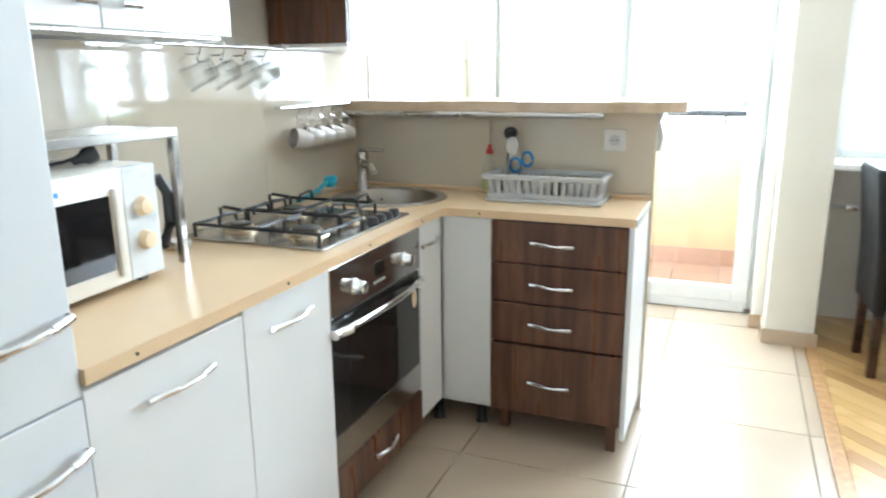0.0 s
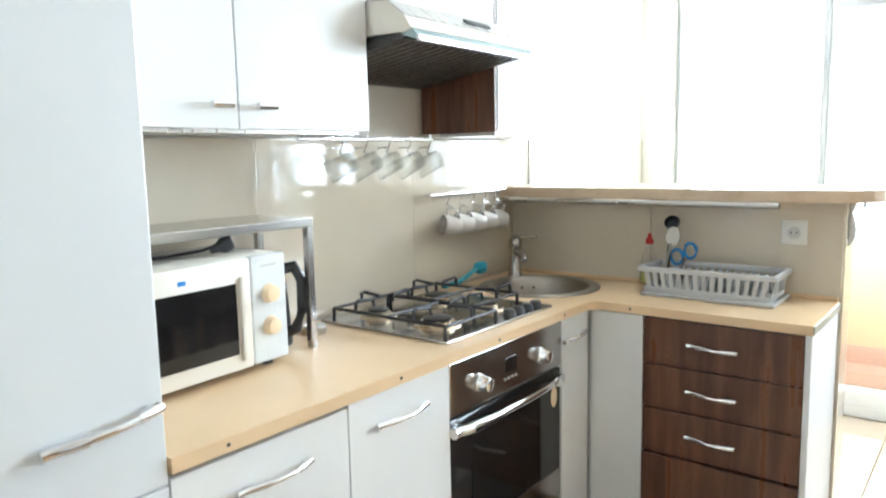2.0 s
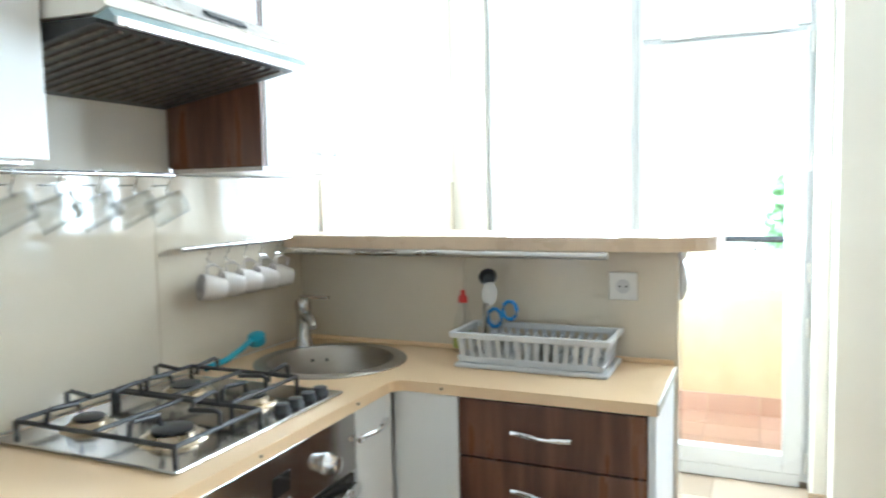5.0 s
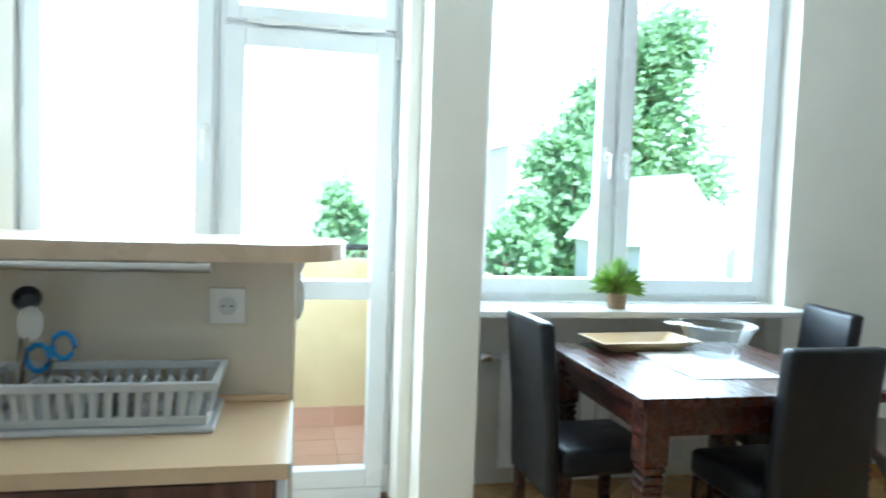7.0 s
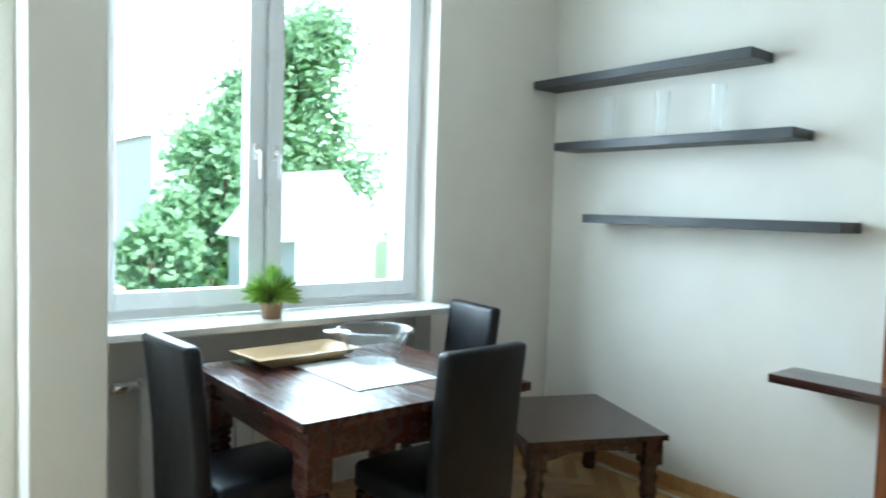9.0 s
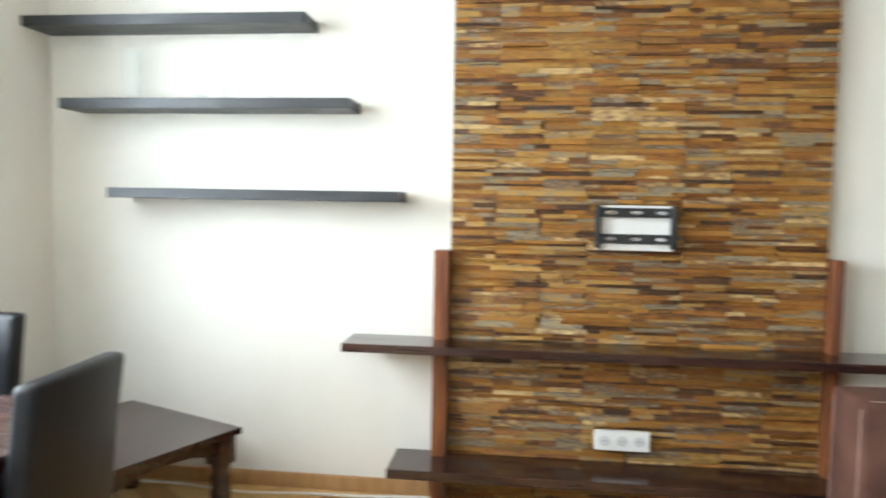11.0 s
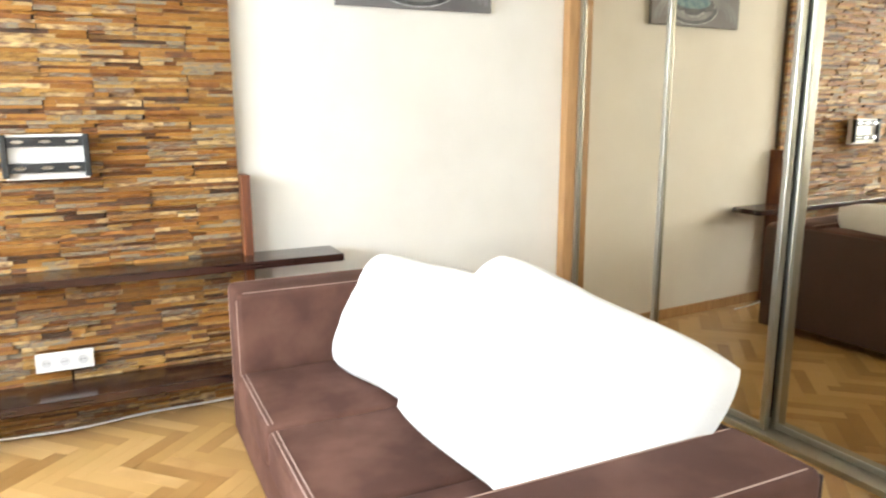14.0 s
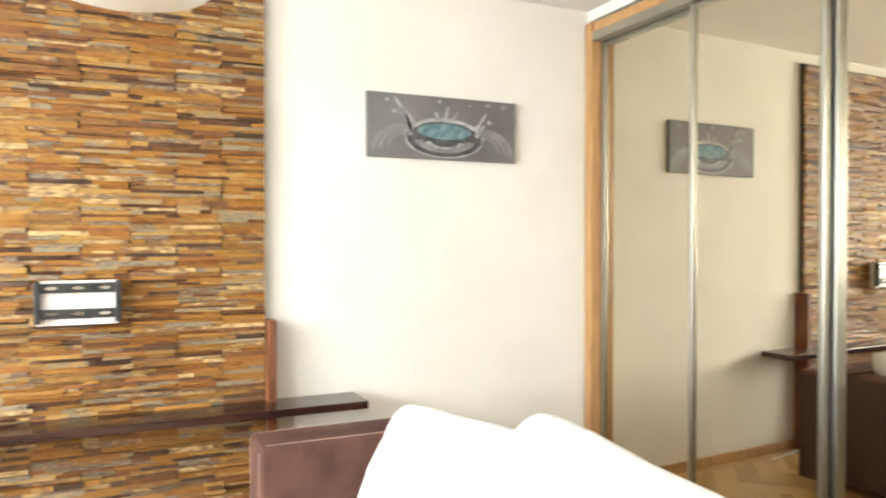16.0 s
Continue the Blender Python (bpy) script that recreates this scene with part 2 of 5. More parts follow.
leaf_nodes.links.new(leaf_nodes.nodes["Principled BSDF"].outputs[0], leaf_mix.inputs[0])
leaf_nodes.links.new(through_leaf.outputs[0], leaf_mix.inputs[1])
leaf_nodes.links.new(leaf_mix.outputs[0], leaf_nodes.nodes["Material Output"].inputs[0])
M_BARK = mat("bark", (0.12, 0.08, 0.05), (0.07, 0.05, 0.03), 0.9, scale=12, bump=0.6, fine=30)
M_YELLOW = mat("yellow_render", (0.72, 0.58, 0.32), (0.66, 0.52, 0.28), 0.9, scale=6, bump=0.3, fine=120)
M_TERRA = pieces_mat("terracotta_tile", [(0.1, (0.55, 0.31, 0.19)), (0.9, (0.62, 0.37, 0.25))], 0.5, scale=6, bump=0.1)
M_FACADE = mat("pale_facade", (0.75, 0.74, 0.71), (0.7, 0.69, 0.66), 0.9, scale=1.2, bump=0.2)
M_ROOF = mat("roof_tile", (0.45, 0.32, 0.27), (0.38, 0.27, 0.23), 0.8, scale=3, bump=0.3)
M_GROUND = mat("lawn", (0.07, 0.12, 0.035), (0.12, 0.15, 0.06), 0.9, scale=0.6, bump=0.4, fine=8)
M_GLASS = glass_mat("window_glass", gloss=0.6)
M_TUMBLER = glass_mat("drinking_glass", (0.975, 0.985, 0.985), gloss=1.0)
M_MUG = glass_mat("thick_mug_glass", (0.978, 0.985, 0.985), gloss=1.5)
M_WHITEPLAST = mat("white_socket_plastic", (0.78, 0.77, 0.74), (0.75, 0.74, 0.71), 0.35, scale=10, bump=0.01)
M_CANVAS = mat("grey_canvas", (0.13, 0.12, 0.12), (0.2, 0.19, 0.185), 0.6, scale=3, bump=0.15, fine=300)
M_SPLASHINK = mat("silver_water_print", (0.50, 0.50, 0.50), (0.20, 0.20, 0.205), 0.55, scale=16, bump=0.05)
M_RIPPLE = mat("grey_ripple_print", (0.27, 0.265, 0.265), (0.19, 0.185, 0.185), 0.55, scale=9, bump=0.05)
M_DARKINK = mat("black_print", (0.03, 0.03, 0.033), (0.1, 0.1, 0.1), 0.55, scale=26, bump=0.05)
M_TEALINK = mat("teal_print", (0.06, 0.15, 0.18), (0.2, 0.3, 0.32), 0.55, scale=26, bump=0.05)
M_LAMP = mat("opal_shade", (0.85, 0.84, 0.8), (0.82, 0.81, 0.78), 0.4, scale=4, bump=0.01)
M_HOODGLASS = mat("hood_visor", (0.30, 0.38, 0.38), (0.27, 0.35, 0.35), 0.25, scale=3, bump=0.0, rvar=0.02)

# ---- mesh helpers ----
BASE = {}


def thing(name, label, category, at=(0, 0, 0), group="", kind=""):
    ob = new(name)
    ob.location = at
    ob.empty_display_size = 0.05
    BASE[ob.name] = Matrix.Translation(at)
    return tagged(ob, label, category, group, kind)


def mesh_of(name, bm, material, smooth=False):
    me = bpy.data.meshes.new(name)
    bmesh.ops.recalc_face_normals(bm, faces=bm.faces[:])
    bm.to_mesh(me)
    bm.free()
    me.materials.append(material)
    if smooth:
        for p in me.polygons:
            p.use_smooth = True
        me.set_sharp_from_angle(angle=radians(40))
    return me


def part(name, bm, material, parent, label="", smooth=False):
    """One mesh, in world places, under a thing or a part."""
    ob = new(name, mesh_of(name, bm, material, smooth))
    if parent is not None:
        ob.parent = parent
        ob.matrix_parent_inverse = BASE.get(parent.name, Matrix()).inverted()
    BASE[ob.name] = Matrix()
    return tagged(ob, label)


def solid(name, bm, material, label, category, group="", kind="", smooth=False):
    return tagged(part(name, bm, material, None, "", smooth), label, category, group, kind)


def merge(bm, other):
    me = bpy.data.meshes.new("tmp")
    other.to_mesh(me)
    other.free()
    bm.from_mesh(me)
    bpy.data.meshes.remove(me)
    return bm


def box(x0, x1, y0, y1, z0, z1, bevel=0.0, seg=2, bm=None):
    b = bmesh.new()
    bmesh.ops.create_cube(b, size=1.0)
    for v in b.verts:
        v.co = ((x0 + x1) / 2 + v.co.x * (x1 - x0), (y0 + y1) / 2 + v.co.y * (y1 - y0), (z0 + z1) / 2 + v.co.z * (z1 - z0))
    if bevel:
        bmesh.ops.bevel(b, geom=b.edges[:], offset=bevel, segments=seg, affect="EDGES", profile=0.5)
    return merge(bm, b) if bm else b


def boxes(rows, bevel=0.0):
    bm = bmesh.new()
    for r in rows:
        box(*r, bevel=bevel, bm=bm)
    return bm


def lathe(profile, m=None, seg=24, bm=None):
    """A turned body from (radius, height) pairs."""
    b = bmesh.new()
    rings = []
    for r, z in profile:
        rings.append([b.verts.new((max(r, 1e-4) * math.cos(2 * math.pi * i / seg), max(r, 1e-4) * math.sin(2 * math.pi * i / seg), z)) for i in range(seg)])
    for a, c in zip(rings, rings[1:]):
        for i in range(seg):
            b.faces.new((a[i], a[(i + 1) % seg], c[(i + 1) % seg], c[i]))
    b.faces.new(rings[0])
    b.faces.new(rings[-1])
    if m is not None:
        b.transform(m)
    return merge(bm, b) if bm else b


def tube(points, r, seg=10, bm=None):
    """A round bar along a line of points."""
    b = bmesh.new()
    pts = [Vector(p) for p in points]
    rings = []
    for i, p in enumerate(pts):
        d = (pts[min(i + 1, len(pts) - 1)] - pts[max(i - 1, 0)]).normalized()
        u = d.cross(Vector((0, 0, 1)) if abs(d.z) < 0.9 else Vector((1, 0, 0))).normalized()
        w = d.cross(u)
        rings.append([b.verts.new(p + r * (math.cos(2 * math.pi * k / seg) * u + math.sin(2 * math.pi * k / seg) * w)) for k in range(seg)])
    for a, c in zip(rings, rings[1:]):
        for k in range(seg):
            b.faces.new((a[k], a[(k + 1) % seg], c[(k + 1) % seg], c[k]))
    b.faces.new(rings[0])
    b.faces.new(rings[-1])
    return merge(bm, b) if bm else b


def prism(outline, z0, z1, bm=None, m=None):
    """An outline in the plane, raised from z0 to z1."""
    b = bmesh.new()
    lo = [b.verts.new((x, y, z0)) for x, y in outline]
    hi = [b.verts.new((x, y, z1)) for x, y in outline]
    n = len(outline)
    b.faces.new(lo)
    b.faces.new(hi)
    for i in range(n):
        b.faces.new((lo[i], lo[(i + 1) % n], hi[(i + 1) % n], hi[i]))
    if m is not None:
        b.transform(m)
    return merge(bm, b) if bm else b


def arc(cx, cy, r, a0, a1, n=10):
    return [(cx + r * math.cos(radians(a0 + (a1 - a0) * i / n)), cy + r * math.sin(radians(a0 + (a1 - a0) * i / n))) for i in range(n + 1)]


# ---- structure ----
XK, XS, YW, YB, ZC = 0.0, 4.60, 1.42, -4.0, 2.88


def setting(name, bm, material, label):
    return solid(name, bm, material, label, "wall" if "wall" in name else name, kind="structure")


setting("ceiling", box(-0.2, 4.8, -4.8, 1.9, ZC, ZC + 0.2), M_CEIL, "smooth pale painted ceiling")
setting("wall_kitchen", box(-0.2, XK, -4.8, 1.9, -0.2, ZC), M_WALL, "pale cream painted wall behind the kitchen units")
setting("wall_stone_side", box(XS, 4.8, -4.8, 1.9, -0.2, ZC), M_WALL, "pale cream painted wall beside the slate panel")
setting("wall_back", boxes([(XK, 2.44, YB - 0.2, YB, 0, ZC), (2.44, 4.6, -4.8, -4.65, 0, ZC), (2.44, 4.6, -4.65, YB, 2.82, ZC)]), M_WALL, "white painted wall beside the mirrored wardrobe")
# window wall with a door, a kitchen window and a dining window
WY = 1.84
setting("wall_window", boxes([
    (XK, 0.19, YW, WY, 0, ZC), (0.19, 0.965, YW, WY, 0, 0.86), (0.19, 1.735, YW, WY, 2.66, ZC),
    (1.735, 2.06, YW, WY, 0, ZC), (2.06, 3.70, YW, WY, 2.62, ZC), (2.06, 3.70, YW + 0.14, WY, 0, 0.86), (3.70, 4.6, YW, WY, 0, ZC)]), M_WALL, "pale cream painted outer wall with window openings")
setting("wall_pier", boxes([(1.79, 2.02, 1.0, YW - 0.002, 0, ZC), (1.735, 1.788, 1.22, YW - 0.002, 0, ZC)], 0.004), M_WALL, "white painted projecting wall pier beside the balcony door")
half = setting("wall_half", boxes([(0.0, 1.30, 0.0, 0.14, 0, 1.212)], 0.003), M_SPLASH, "beige tiled half wall behind the sink counter")


def splash_tiles():
    for i in range(3):
        part("splashback_tile", box(0.003, 0.012, -2.04 + i * 0.683, -1.358 + i * 0.683, 0.885, 1.448 if i < 2 else 1.448, 0.001), M_SPLASH, KW)
    part("splashback_tile", box(0.003, 0.012, 0.143, 1.41, 0.885, 1.448, 0.001), M_SPLASH, KW)
    for i in range(2):
        part("splashback_tile", box(0.013 + i * 0.63, 0.640 + i * 0.655, -0.010, -0.001, 0.885, 1.212, 0.001), M_SPLASH, half)


KW = bpy.data.objects["wall_kitchen"]

# windows
def sash(parent, x0, x1, z0, z1, y, w=0.075, mid=None):
    rows = [(x0, x0 + w, y, y + 0.07, z0, z1), (x1 - w, x1, y, y + 0.07, z0, z1), (x0 + w, x1 - w, y, y + 0.07, z0, z0 + w), (x0 + w, x1 - w, y, y + 0.07, z1 - w, z1)]
    if mid:
        rows.append((x0 + w, x1 - w, y, y + 0.07, mid[0], mid[1]))
    s = part("sash", boxes(rows, 0.006), M_PVC, parent)
    spans = [(z0 + w, mid[0]), (mid[1], z1 - w)] if mid else [(z0 + w, z1 - w)]
    for a, b in spans:
        g = part("pane", box(x0 + w - 0.004, x1 - w + 0.004, y + 0.03, y + 0.036, a - 0.004, b + 0.004), M_GLASS, s, "clear window glass")
        g.visible_shadow = False
    return s


def lever(parent, x, y, z):
    bm = box(x - 0.016, x + 0.016, y - 0.012, y, z - 0.035, z + 0.035, 0.004)
    tube([(x, y - 0.01, z), (x, y - 0.045, z), (x, y - 0.05, z - 0.01), (x, y - 0.05, z - 0.12)], 0.009, bm=bm)
    part("window_handle", bm, M_WHITEPLAST, parent, "white lever handle", True)


w1 = thing("window_1", "white plastic dining window with two sashes", "window", (2.88, 1.56, 0.9), kind="structure")
part("window_frame", boxes([(2.06, 2.115, 1.55, 1.63, 0.9, 2.62), (3.645, 3.70, 1.55, 1.63, 0.9, 2.62), (2.115, 3.645, 1.55, 1.63, 0.9, 0.955), (2.115, 3.645, 1.55, 1.63, 2.565, 2.62), (2.785, 2.835, 1.552, 1.63, 0.955, 2.565)], 0.005), M_PVC, w1)
for a, b, hx in ((2.10, 2.80, 2.765), (2.82, 3.66, 2.855)):
    s = sash(w1, a, b, 0.94, 2.58, 1.53)
    lever(s, hx, 1.53, 1.62)
part("window_sill", box(2.03, 3.73, 1.235, 1.55, 0.868, 0.9, 0.006), M_SILL, w1, "pale stone window sill")
w2 = thing("window_2", "white plastic kitchen window beside the balcony door", "window", (0.5, 1.5, 0.9), kind="structure")
part("window_frame", boxes([(0.19, 0.225, 1.47, 1.55, 0.86, 2.66), (0.90, 0.965, 1.47, 1.55, 0.86, 2.66), (0.225, 0.90, 1.47, 1.55, 0.86, 0.92), (0.225, 0.90, 1.47, 1.55, 2.60, 2.66)], 0.005), M_PVC, w2)
s = sash(w2, 0.215, 0.945, 0.90, 2.62, 1.445)
lever(s, 0.915, 1.445, 1.62)
d1 = thing("door_1", "white plastic glazed balcony door, closed", "balcony door", (1.35, 1.5, 0.0), kind="structure")
part("door_frame", boxes([(0.967, 1.0, 1.47, 1.55, 0.02, 2.66), (1.70, 1.735, 1.47, 1.55, 0.02, 2.66), (1.0, 1.70, 1.47, 1.55, 2.07, 2.13), (1.0, 1.70, 1.47, 1.55, 2.60, 2.66), (1.0, 1.70, 1.45, 1.55, 0.0, 0.06)], 0.005), M_PVC, d1)
leaf = sash(d1, 0.99, 1.71, 0.06, 2.075, 1.445, 0.085, (0.915, 1.0))
lever(leaf, 1.035, 1.445, 1.08)
sash(d1, 0.99, 1.71, 2.10, 2.64, 1.445, 0.06)
for z in (0.12, 0.75, 1.0, 1.5, 2.02):
    part("hinge", tube([(1.722, 1.44, z - 0.045), (1.722, 1.44, z + 0.045)], 0.009), M_WHITEPLAST, d1, smooth=True)
part("transom_lever", boxes([(1.08, 1.66, 1.43, 1.442, 2.085, 2.10), (1.14, 1.22, 1.425, 1.442, 2.08, 2.112), (1.5, 1.58, 1.425, 1.442, 2.08, 2.112)], 0.003), M_WHITEPLAST, d1, "white tilt fitting bar")

# base trim
setting("baseboard", boxes([(XS - 0.018, XS, -0.42, YW, 0.0, 0.07), (XS - 0.018, XS, YB, -2.14, 0.0, 0.07), (3.70, XS - 0.018, YW - 0.018, YW, 0, 0.07), (0.0, 2.44, YB, YB + 0.018, 0, 0.07), (0.0, 0.018, YB + 0.018, -2.7, 0, 0.07)], 0.004), M_OAKTRIM, "oak baseboard along the painted walls")
setting("trim", boxes([(1.775, 2.035, 0.985, 0.999, 0.0, 0.075), (1.775, 1.789, 0.999, 1.22, 0.0, 0.075), (1.72, 1.775, 1.206, 1.219, 0.0, 0.075), (2.021, 2.035, 0.999, YW, 0, 0.075)], 0.002), M_TILE, "beige tile skirting round the pier")
setting("floor", box(-0.2, 4.8, -4.8, 1.9, -0.2, -0.012), M_GROUT, "floor bed of dark grout and screed")
setting("threshold_strip", box(1.985, 2.04, YB, 0.984, -0.011, 0.009, 0.004), M_OAKTRIM, "oak strip between tiles and parquet")

# ---- kitchen units ----
def bar_handle(p0, p1, out, parent, r=0.0052):
    """A bowed chrome handle between two feet."""
    a, b, o = Vector(p0), Vector(p1), Vector(out)
    pts = []
    for i in range(13):
        f = i / 12
        pts.append(a.lerp(b, f) + o * (0.028 * math.sin(math.pi * min(1, max(0, f))) ** 0.45 if 0 < f < 1 else 0))
    bm = bmesh.new()
    d = (b - a).normalized()
    tube(pts, r, 10, bm)
    for p in (a, b):
        q = p + o * 0.012
        s = 1 if p is a else -1
        tube([q - d * 0.022, q - d * 0.012, q, q + d * 0.02 * s + o * 0.006, q + d * 0.045 * s + o * 0.011], r * 1.45, 10, bm)
    part("handle", bm, M_CHROME, parent, "chrome bow handle", True)


def knob_handle(x, y, z, out, parent):
    bm = tube([(x, y, z), (x + 0.022 * out[0], y + 0.022 * out[1], z)], 0.006)
    s = Vector((out[1], out[0], 0)) * 0.026
    tube([Vector((x + 0.024 * out[0], y + 0.024 * out[1], z)) - s, Vector((x + 0.024 * out[0], y + 0.024 * out[1], z)) + s], 0.009, bm=bm)
    part("handle", bm, M_CHROME, parent, "small chrome handle", True)


def front_x(unit, y0, y1, z0, z1, material, handle=None, name="door"):
    d = part(name, box(0.572, 0.59, y0 + 0.001, y1 - 0.001, z0, z1, 0.002), material, unit)
    if handle:
        bar_handle((0.59, handle[0], handle[2]), (0.59, handle[1], handle[3]), (1, 0, 0), d)
    return d


# tall fridge cabinet
u = thing("fridge_cabinet", "tall white built-in fridge cabinet with chrome handles", "fridge cabinet", (0.3, -2.28, 0.0))
part("body", boxes([(0.014, 0.57, -2.64, -2.02, 0.08, 2.32), (0.05, 0.53, -2.57, -2.03, 0.0, 0.08)], 0.003), M_FRIDGE, u)
for z0, z1, hz in ((0.1, 0.828, 0.725), (0.832, 2.30, 0.965)):
    d = part("door", box(0.572, 0.592, -2.64, -2.017, z0, z1, 0.003), M_FRIDGE, u)
    bar_handle((0.592, -2.20, hz - 0.006), (0.592, -2.03, hz + 0.012), (1, 0, 0), d, 0.007)
# dishwasher, cupboard, oven, corner
u = thing("dishwasher", "white built-in dishwasher front under the counter", "dishwasher", (0.3, -1.83, 0.0))
part("body", box(0.05, 0.57, -2.014, -1.588, 0.08, 0.832, 0.003), M_WHITE, u)
front_x(u, -2.014, -1.5875, 0.12, 0.838, M_WHITE, (-1.868, -1.708, 0.763, 0.766))
part("plinth", box(0.5, 0.515, -2.014, -1.588, 0.0, 0.1), M_WALNUT, u)
u = thing("base_cabinet", "white base cabinet with one chrome handle", "base cabinet", (0.3, -1.42, 0.0))
part("body", box(0.05, 0.57, -1.586, -1.25, 0.08, 0.850, 0.003), M_WHITE, u)
front_x(u, -1.586, -1.222, 0.12, 0.847, M_WHITE, (-1.486, -1.328, 0.772, 0.776))
part("plinth", box(0.5, 0.515, -1.586, -1.25, 0.0, 0.1), M_WALNUT, u)

OY0, OY1 = -1.22, -0.622
u = thing("built_in_oven", "stainless built-in oven with dark glass door", "oven", (0.3, -0.92, 0.0))
part("body", box(0.05, 0.565, OY0 - 0.028, OY1, 0.24, 0.85, 0.002), M_WHITE, u)
p = part("control_panel", box(0.566, 0.59, OY0, OY1, 0.70, 0.847, 0.003), M_HOBSTEEL, u, "brushed steel control panel")
for y in (-1.085, -0.755):
    part("knob", lathe([(0.024, 0), (0.026, 0.006), (0.022, 0.012), (0.019, 0.035), (0.012, 0.038)], pose(0.59, y, 0.762, 0, 90, 0)), M_CHROME, p, smooth=True)
part("clock_display", box(0.590, 0.592, -0.955, -0.895, 0.755, 0.80, 0.001), M_DARKGLASS, p, "dark clock display")
for i in range(4):
    part("button", lathe([(0.005, 0), (0.005, 0.004)], pose(0.59, -0.955 + i * 0.02, 0.735, 0, 90, 0), 10), M_CHROME, p)
d = part("oven_door", boxes([(0.566, 0.585, OY0, OY1, 0.245, 0.69)], 0.003), M_DARKGLASS, u, "dark glass oven door")
part("steel_strip", box(0.566, 0.588, OY0, OY1, 0.245, 0.345, 0.003), M_HOBSTEEL, d)
part("window", box(0.5855, 0.587, OY0 + 0.10, OY1 - 0.17, 0.365, 0.62, 0.001), M_DARKGLASS, d)
part("sticker", lathe([(0.001, 0), (0.02, 0.0005), (0.02, 0.001)], pose(0.5856, -0.665, 0.60, 0, 90, 0) @ Matrix.Diagonal((1.7, 1, 1, 1)), 20), M_KNOB, d, "oval energy sticker")
bar_handle((0.586, OY0 + 0.02, 0.66), (0.586, OY1 - 0.02, 0.66), (1.2, 0, 0), d, 0.0105)
dr = part("drawer_front", box(0.572, 0.59, OY0, OY1, 0.10, 0.236, 0.002), M_WALNUT, u, "walnut drawer front under the oven")
bar_handle((0.59, -0.99, 0.17), (0.59, -0.86, 0.175), (1, 0, 0), dr)
u = thing("corner_cabinet", "white corner base cabinet under the sink", "base cabinet", (0.4, -0.3, 0.0))
part("body", boxes([(0.05, 0.57, -0.62, -0.03, 0.1, 0.70), (0.57, 0.78, -0.395, -0.03, 0.1, 0.85)]), M_WHITE, u)
front_x(u, -0.619, -0.43, 0.12, 0.847, M_WHITE, (-0.60, -0.475, 0.775, 0.782))
part("door", box(0.592, 0.782, -0.415, -0.397, 0.12, 0.847, 0.002), M_WHITE, u)
for x, y in ((0.55, -0.36), (0.72, -0.33)):
    part("leg", lathe([(0.025, 0), (0.02, 0.01), (0.018, 0.1)], pose(x, y, 0), 14), M_BLACK, u, smooth=True)

u = thing("drawer_unit", "walnut four-drawer unit with grey side panel", "drawer unit", (1.04, -0.2, 0.0))
part("carcass", box(0.785, 1.268, -0.396, -0.03, 0.11, 0.85), M_WALNUT, u)
part("side_panel", box(1.272, 1.29, -0.415, -0.006, 0.06, 0.85, 0.002), M_FRIDGE, u, "pale grey side panel")
for z0, z1 in ((0.692, 0.845), (0.543, 0.688), (0.388, 0.539), (0.112, 0.380)):
    d = part("drawer", box(0.786, 1.27, -0.418 if z0 > 0.2 else -0.424, -0.398, z0, z1, 0.003), M_WALNUT, u)
    zc = (z0 + z1) / 2 - (0.012 if z0 < 0.2 else 0.002)
    bar_handle((0.955, -0.418, zc + 0.004), (1.085, -0.418, zc), (0, -1, 0), d)
for x, y in ((1.24, -0.38), (1.24, -0.06), (0.82, -0.33)):
    part("leg", box(x - 0.018, x + 0.018, y - 0.018, y + 0.018, 0, 0.11, 0.003), M_WALNUT, u)

# worktop with a round sink hole and rounded inner corner
SX, SY, SR = 0.31, -0.29, 0.21


def worktop():
    out = [(0.014, -2.014), (0.60, -2.014), (0.60, -0.50)] + arc(0.64, -0.465, 0.04, 180, 90, 6)[1:] + [(1.292, -0.425), (1.292, -0.012), (0.014, -0.012)]
    b = bmesh.new()
    top = [b.verts.new((x, y, 0.88)) for x, y in out]
    hole = [b.verts.new((SX + SR * math.cos(2 * math.pi * i / 40), SY + SR * math.sin(2 * math.pi * i / 40), 0.88)) for i in range(40)]
    e = [b.edges.new((top[i], top[(i + 1) % len(top)])) for i in range(len(top))]
    e += [b.edges.new((hole[i], hole[(i + 1) % 40])) for i in range(40)]
    bmesh.ops.triangle_fill(b, use_beauty=True, use_dissolve=False, edges=e)
    g = bmesh.ops.extrude_face_region(b, geom=b.faces[:])
    for v in [v for v in g["geom"] if isinstance(v, bmesh.types.BMVert)]:
        v.co.z = 0.851
    return b


wt_ = thing("worktop", "beige laminate L-shaped worktop with sink cut-out", "worktop", (0.3, -1.2, 0.851))
part("slab", worktop(), M_COUNTER, wt_)
part("edge_strip", box(1.293, 1.297, -0.424, -0.012, 0.853, 0.879, 0.001), M_ALU, wt_, "aluminium end strip")
for p in ((0.6, -1.90), (0.6, -1.42), (0.6, -1.0), (0.6, -0.62)):
    part("screw", lathe([(0.004, 0), (0.004, 0.0015)], pose(0.6, p[1], 0.866, 0, 90, 0), 8), M_BLACK, wt_)
part("screw", lathe([(0.004, 0), (0.004, 0.0015)], pose(0.74, -0.425, 0.866, 90, 0, 0), 8), M_BLACK, wt_)
part("back_strip", box(0.013, 1.29, -0.02, -0.0105, 0.88, 0.895, 0.003), M_COUNTER, wt_)

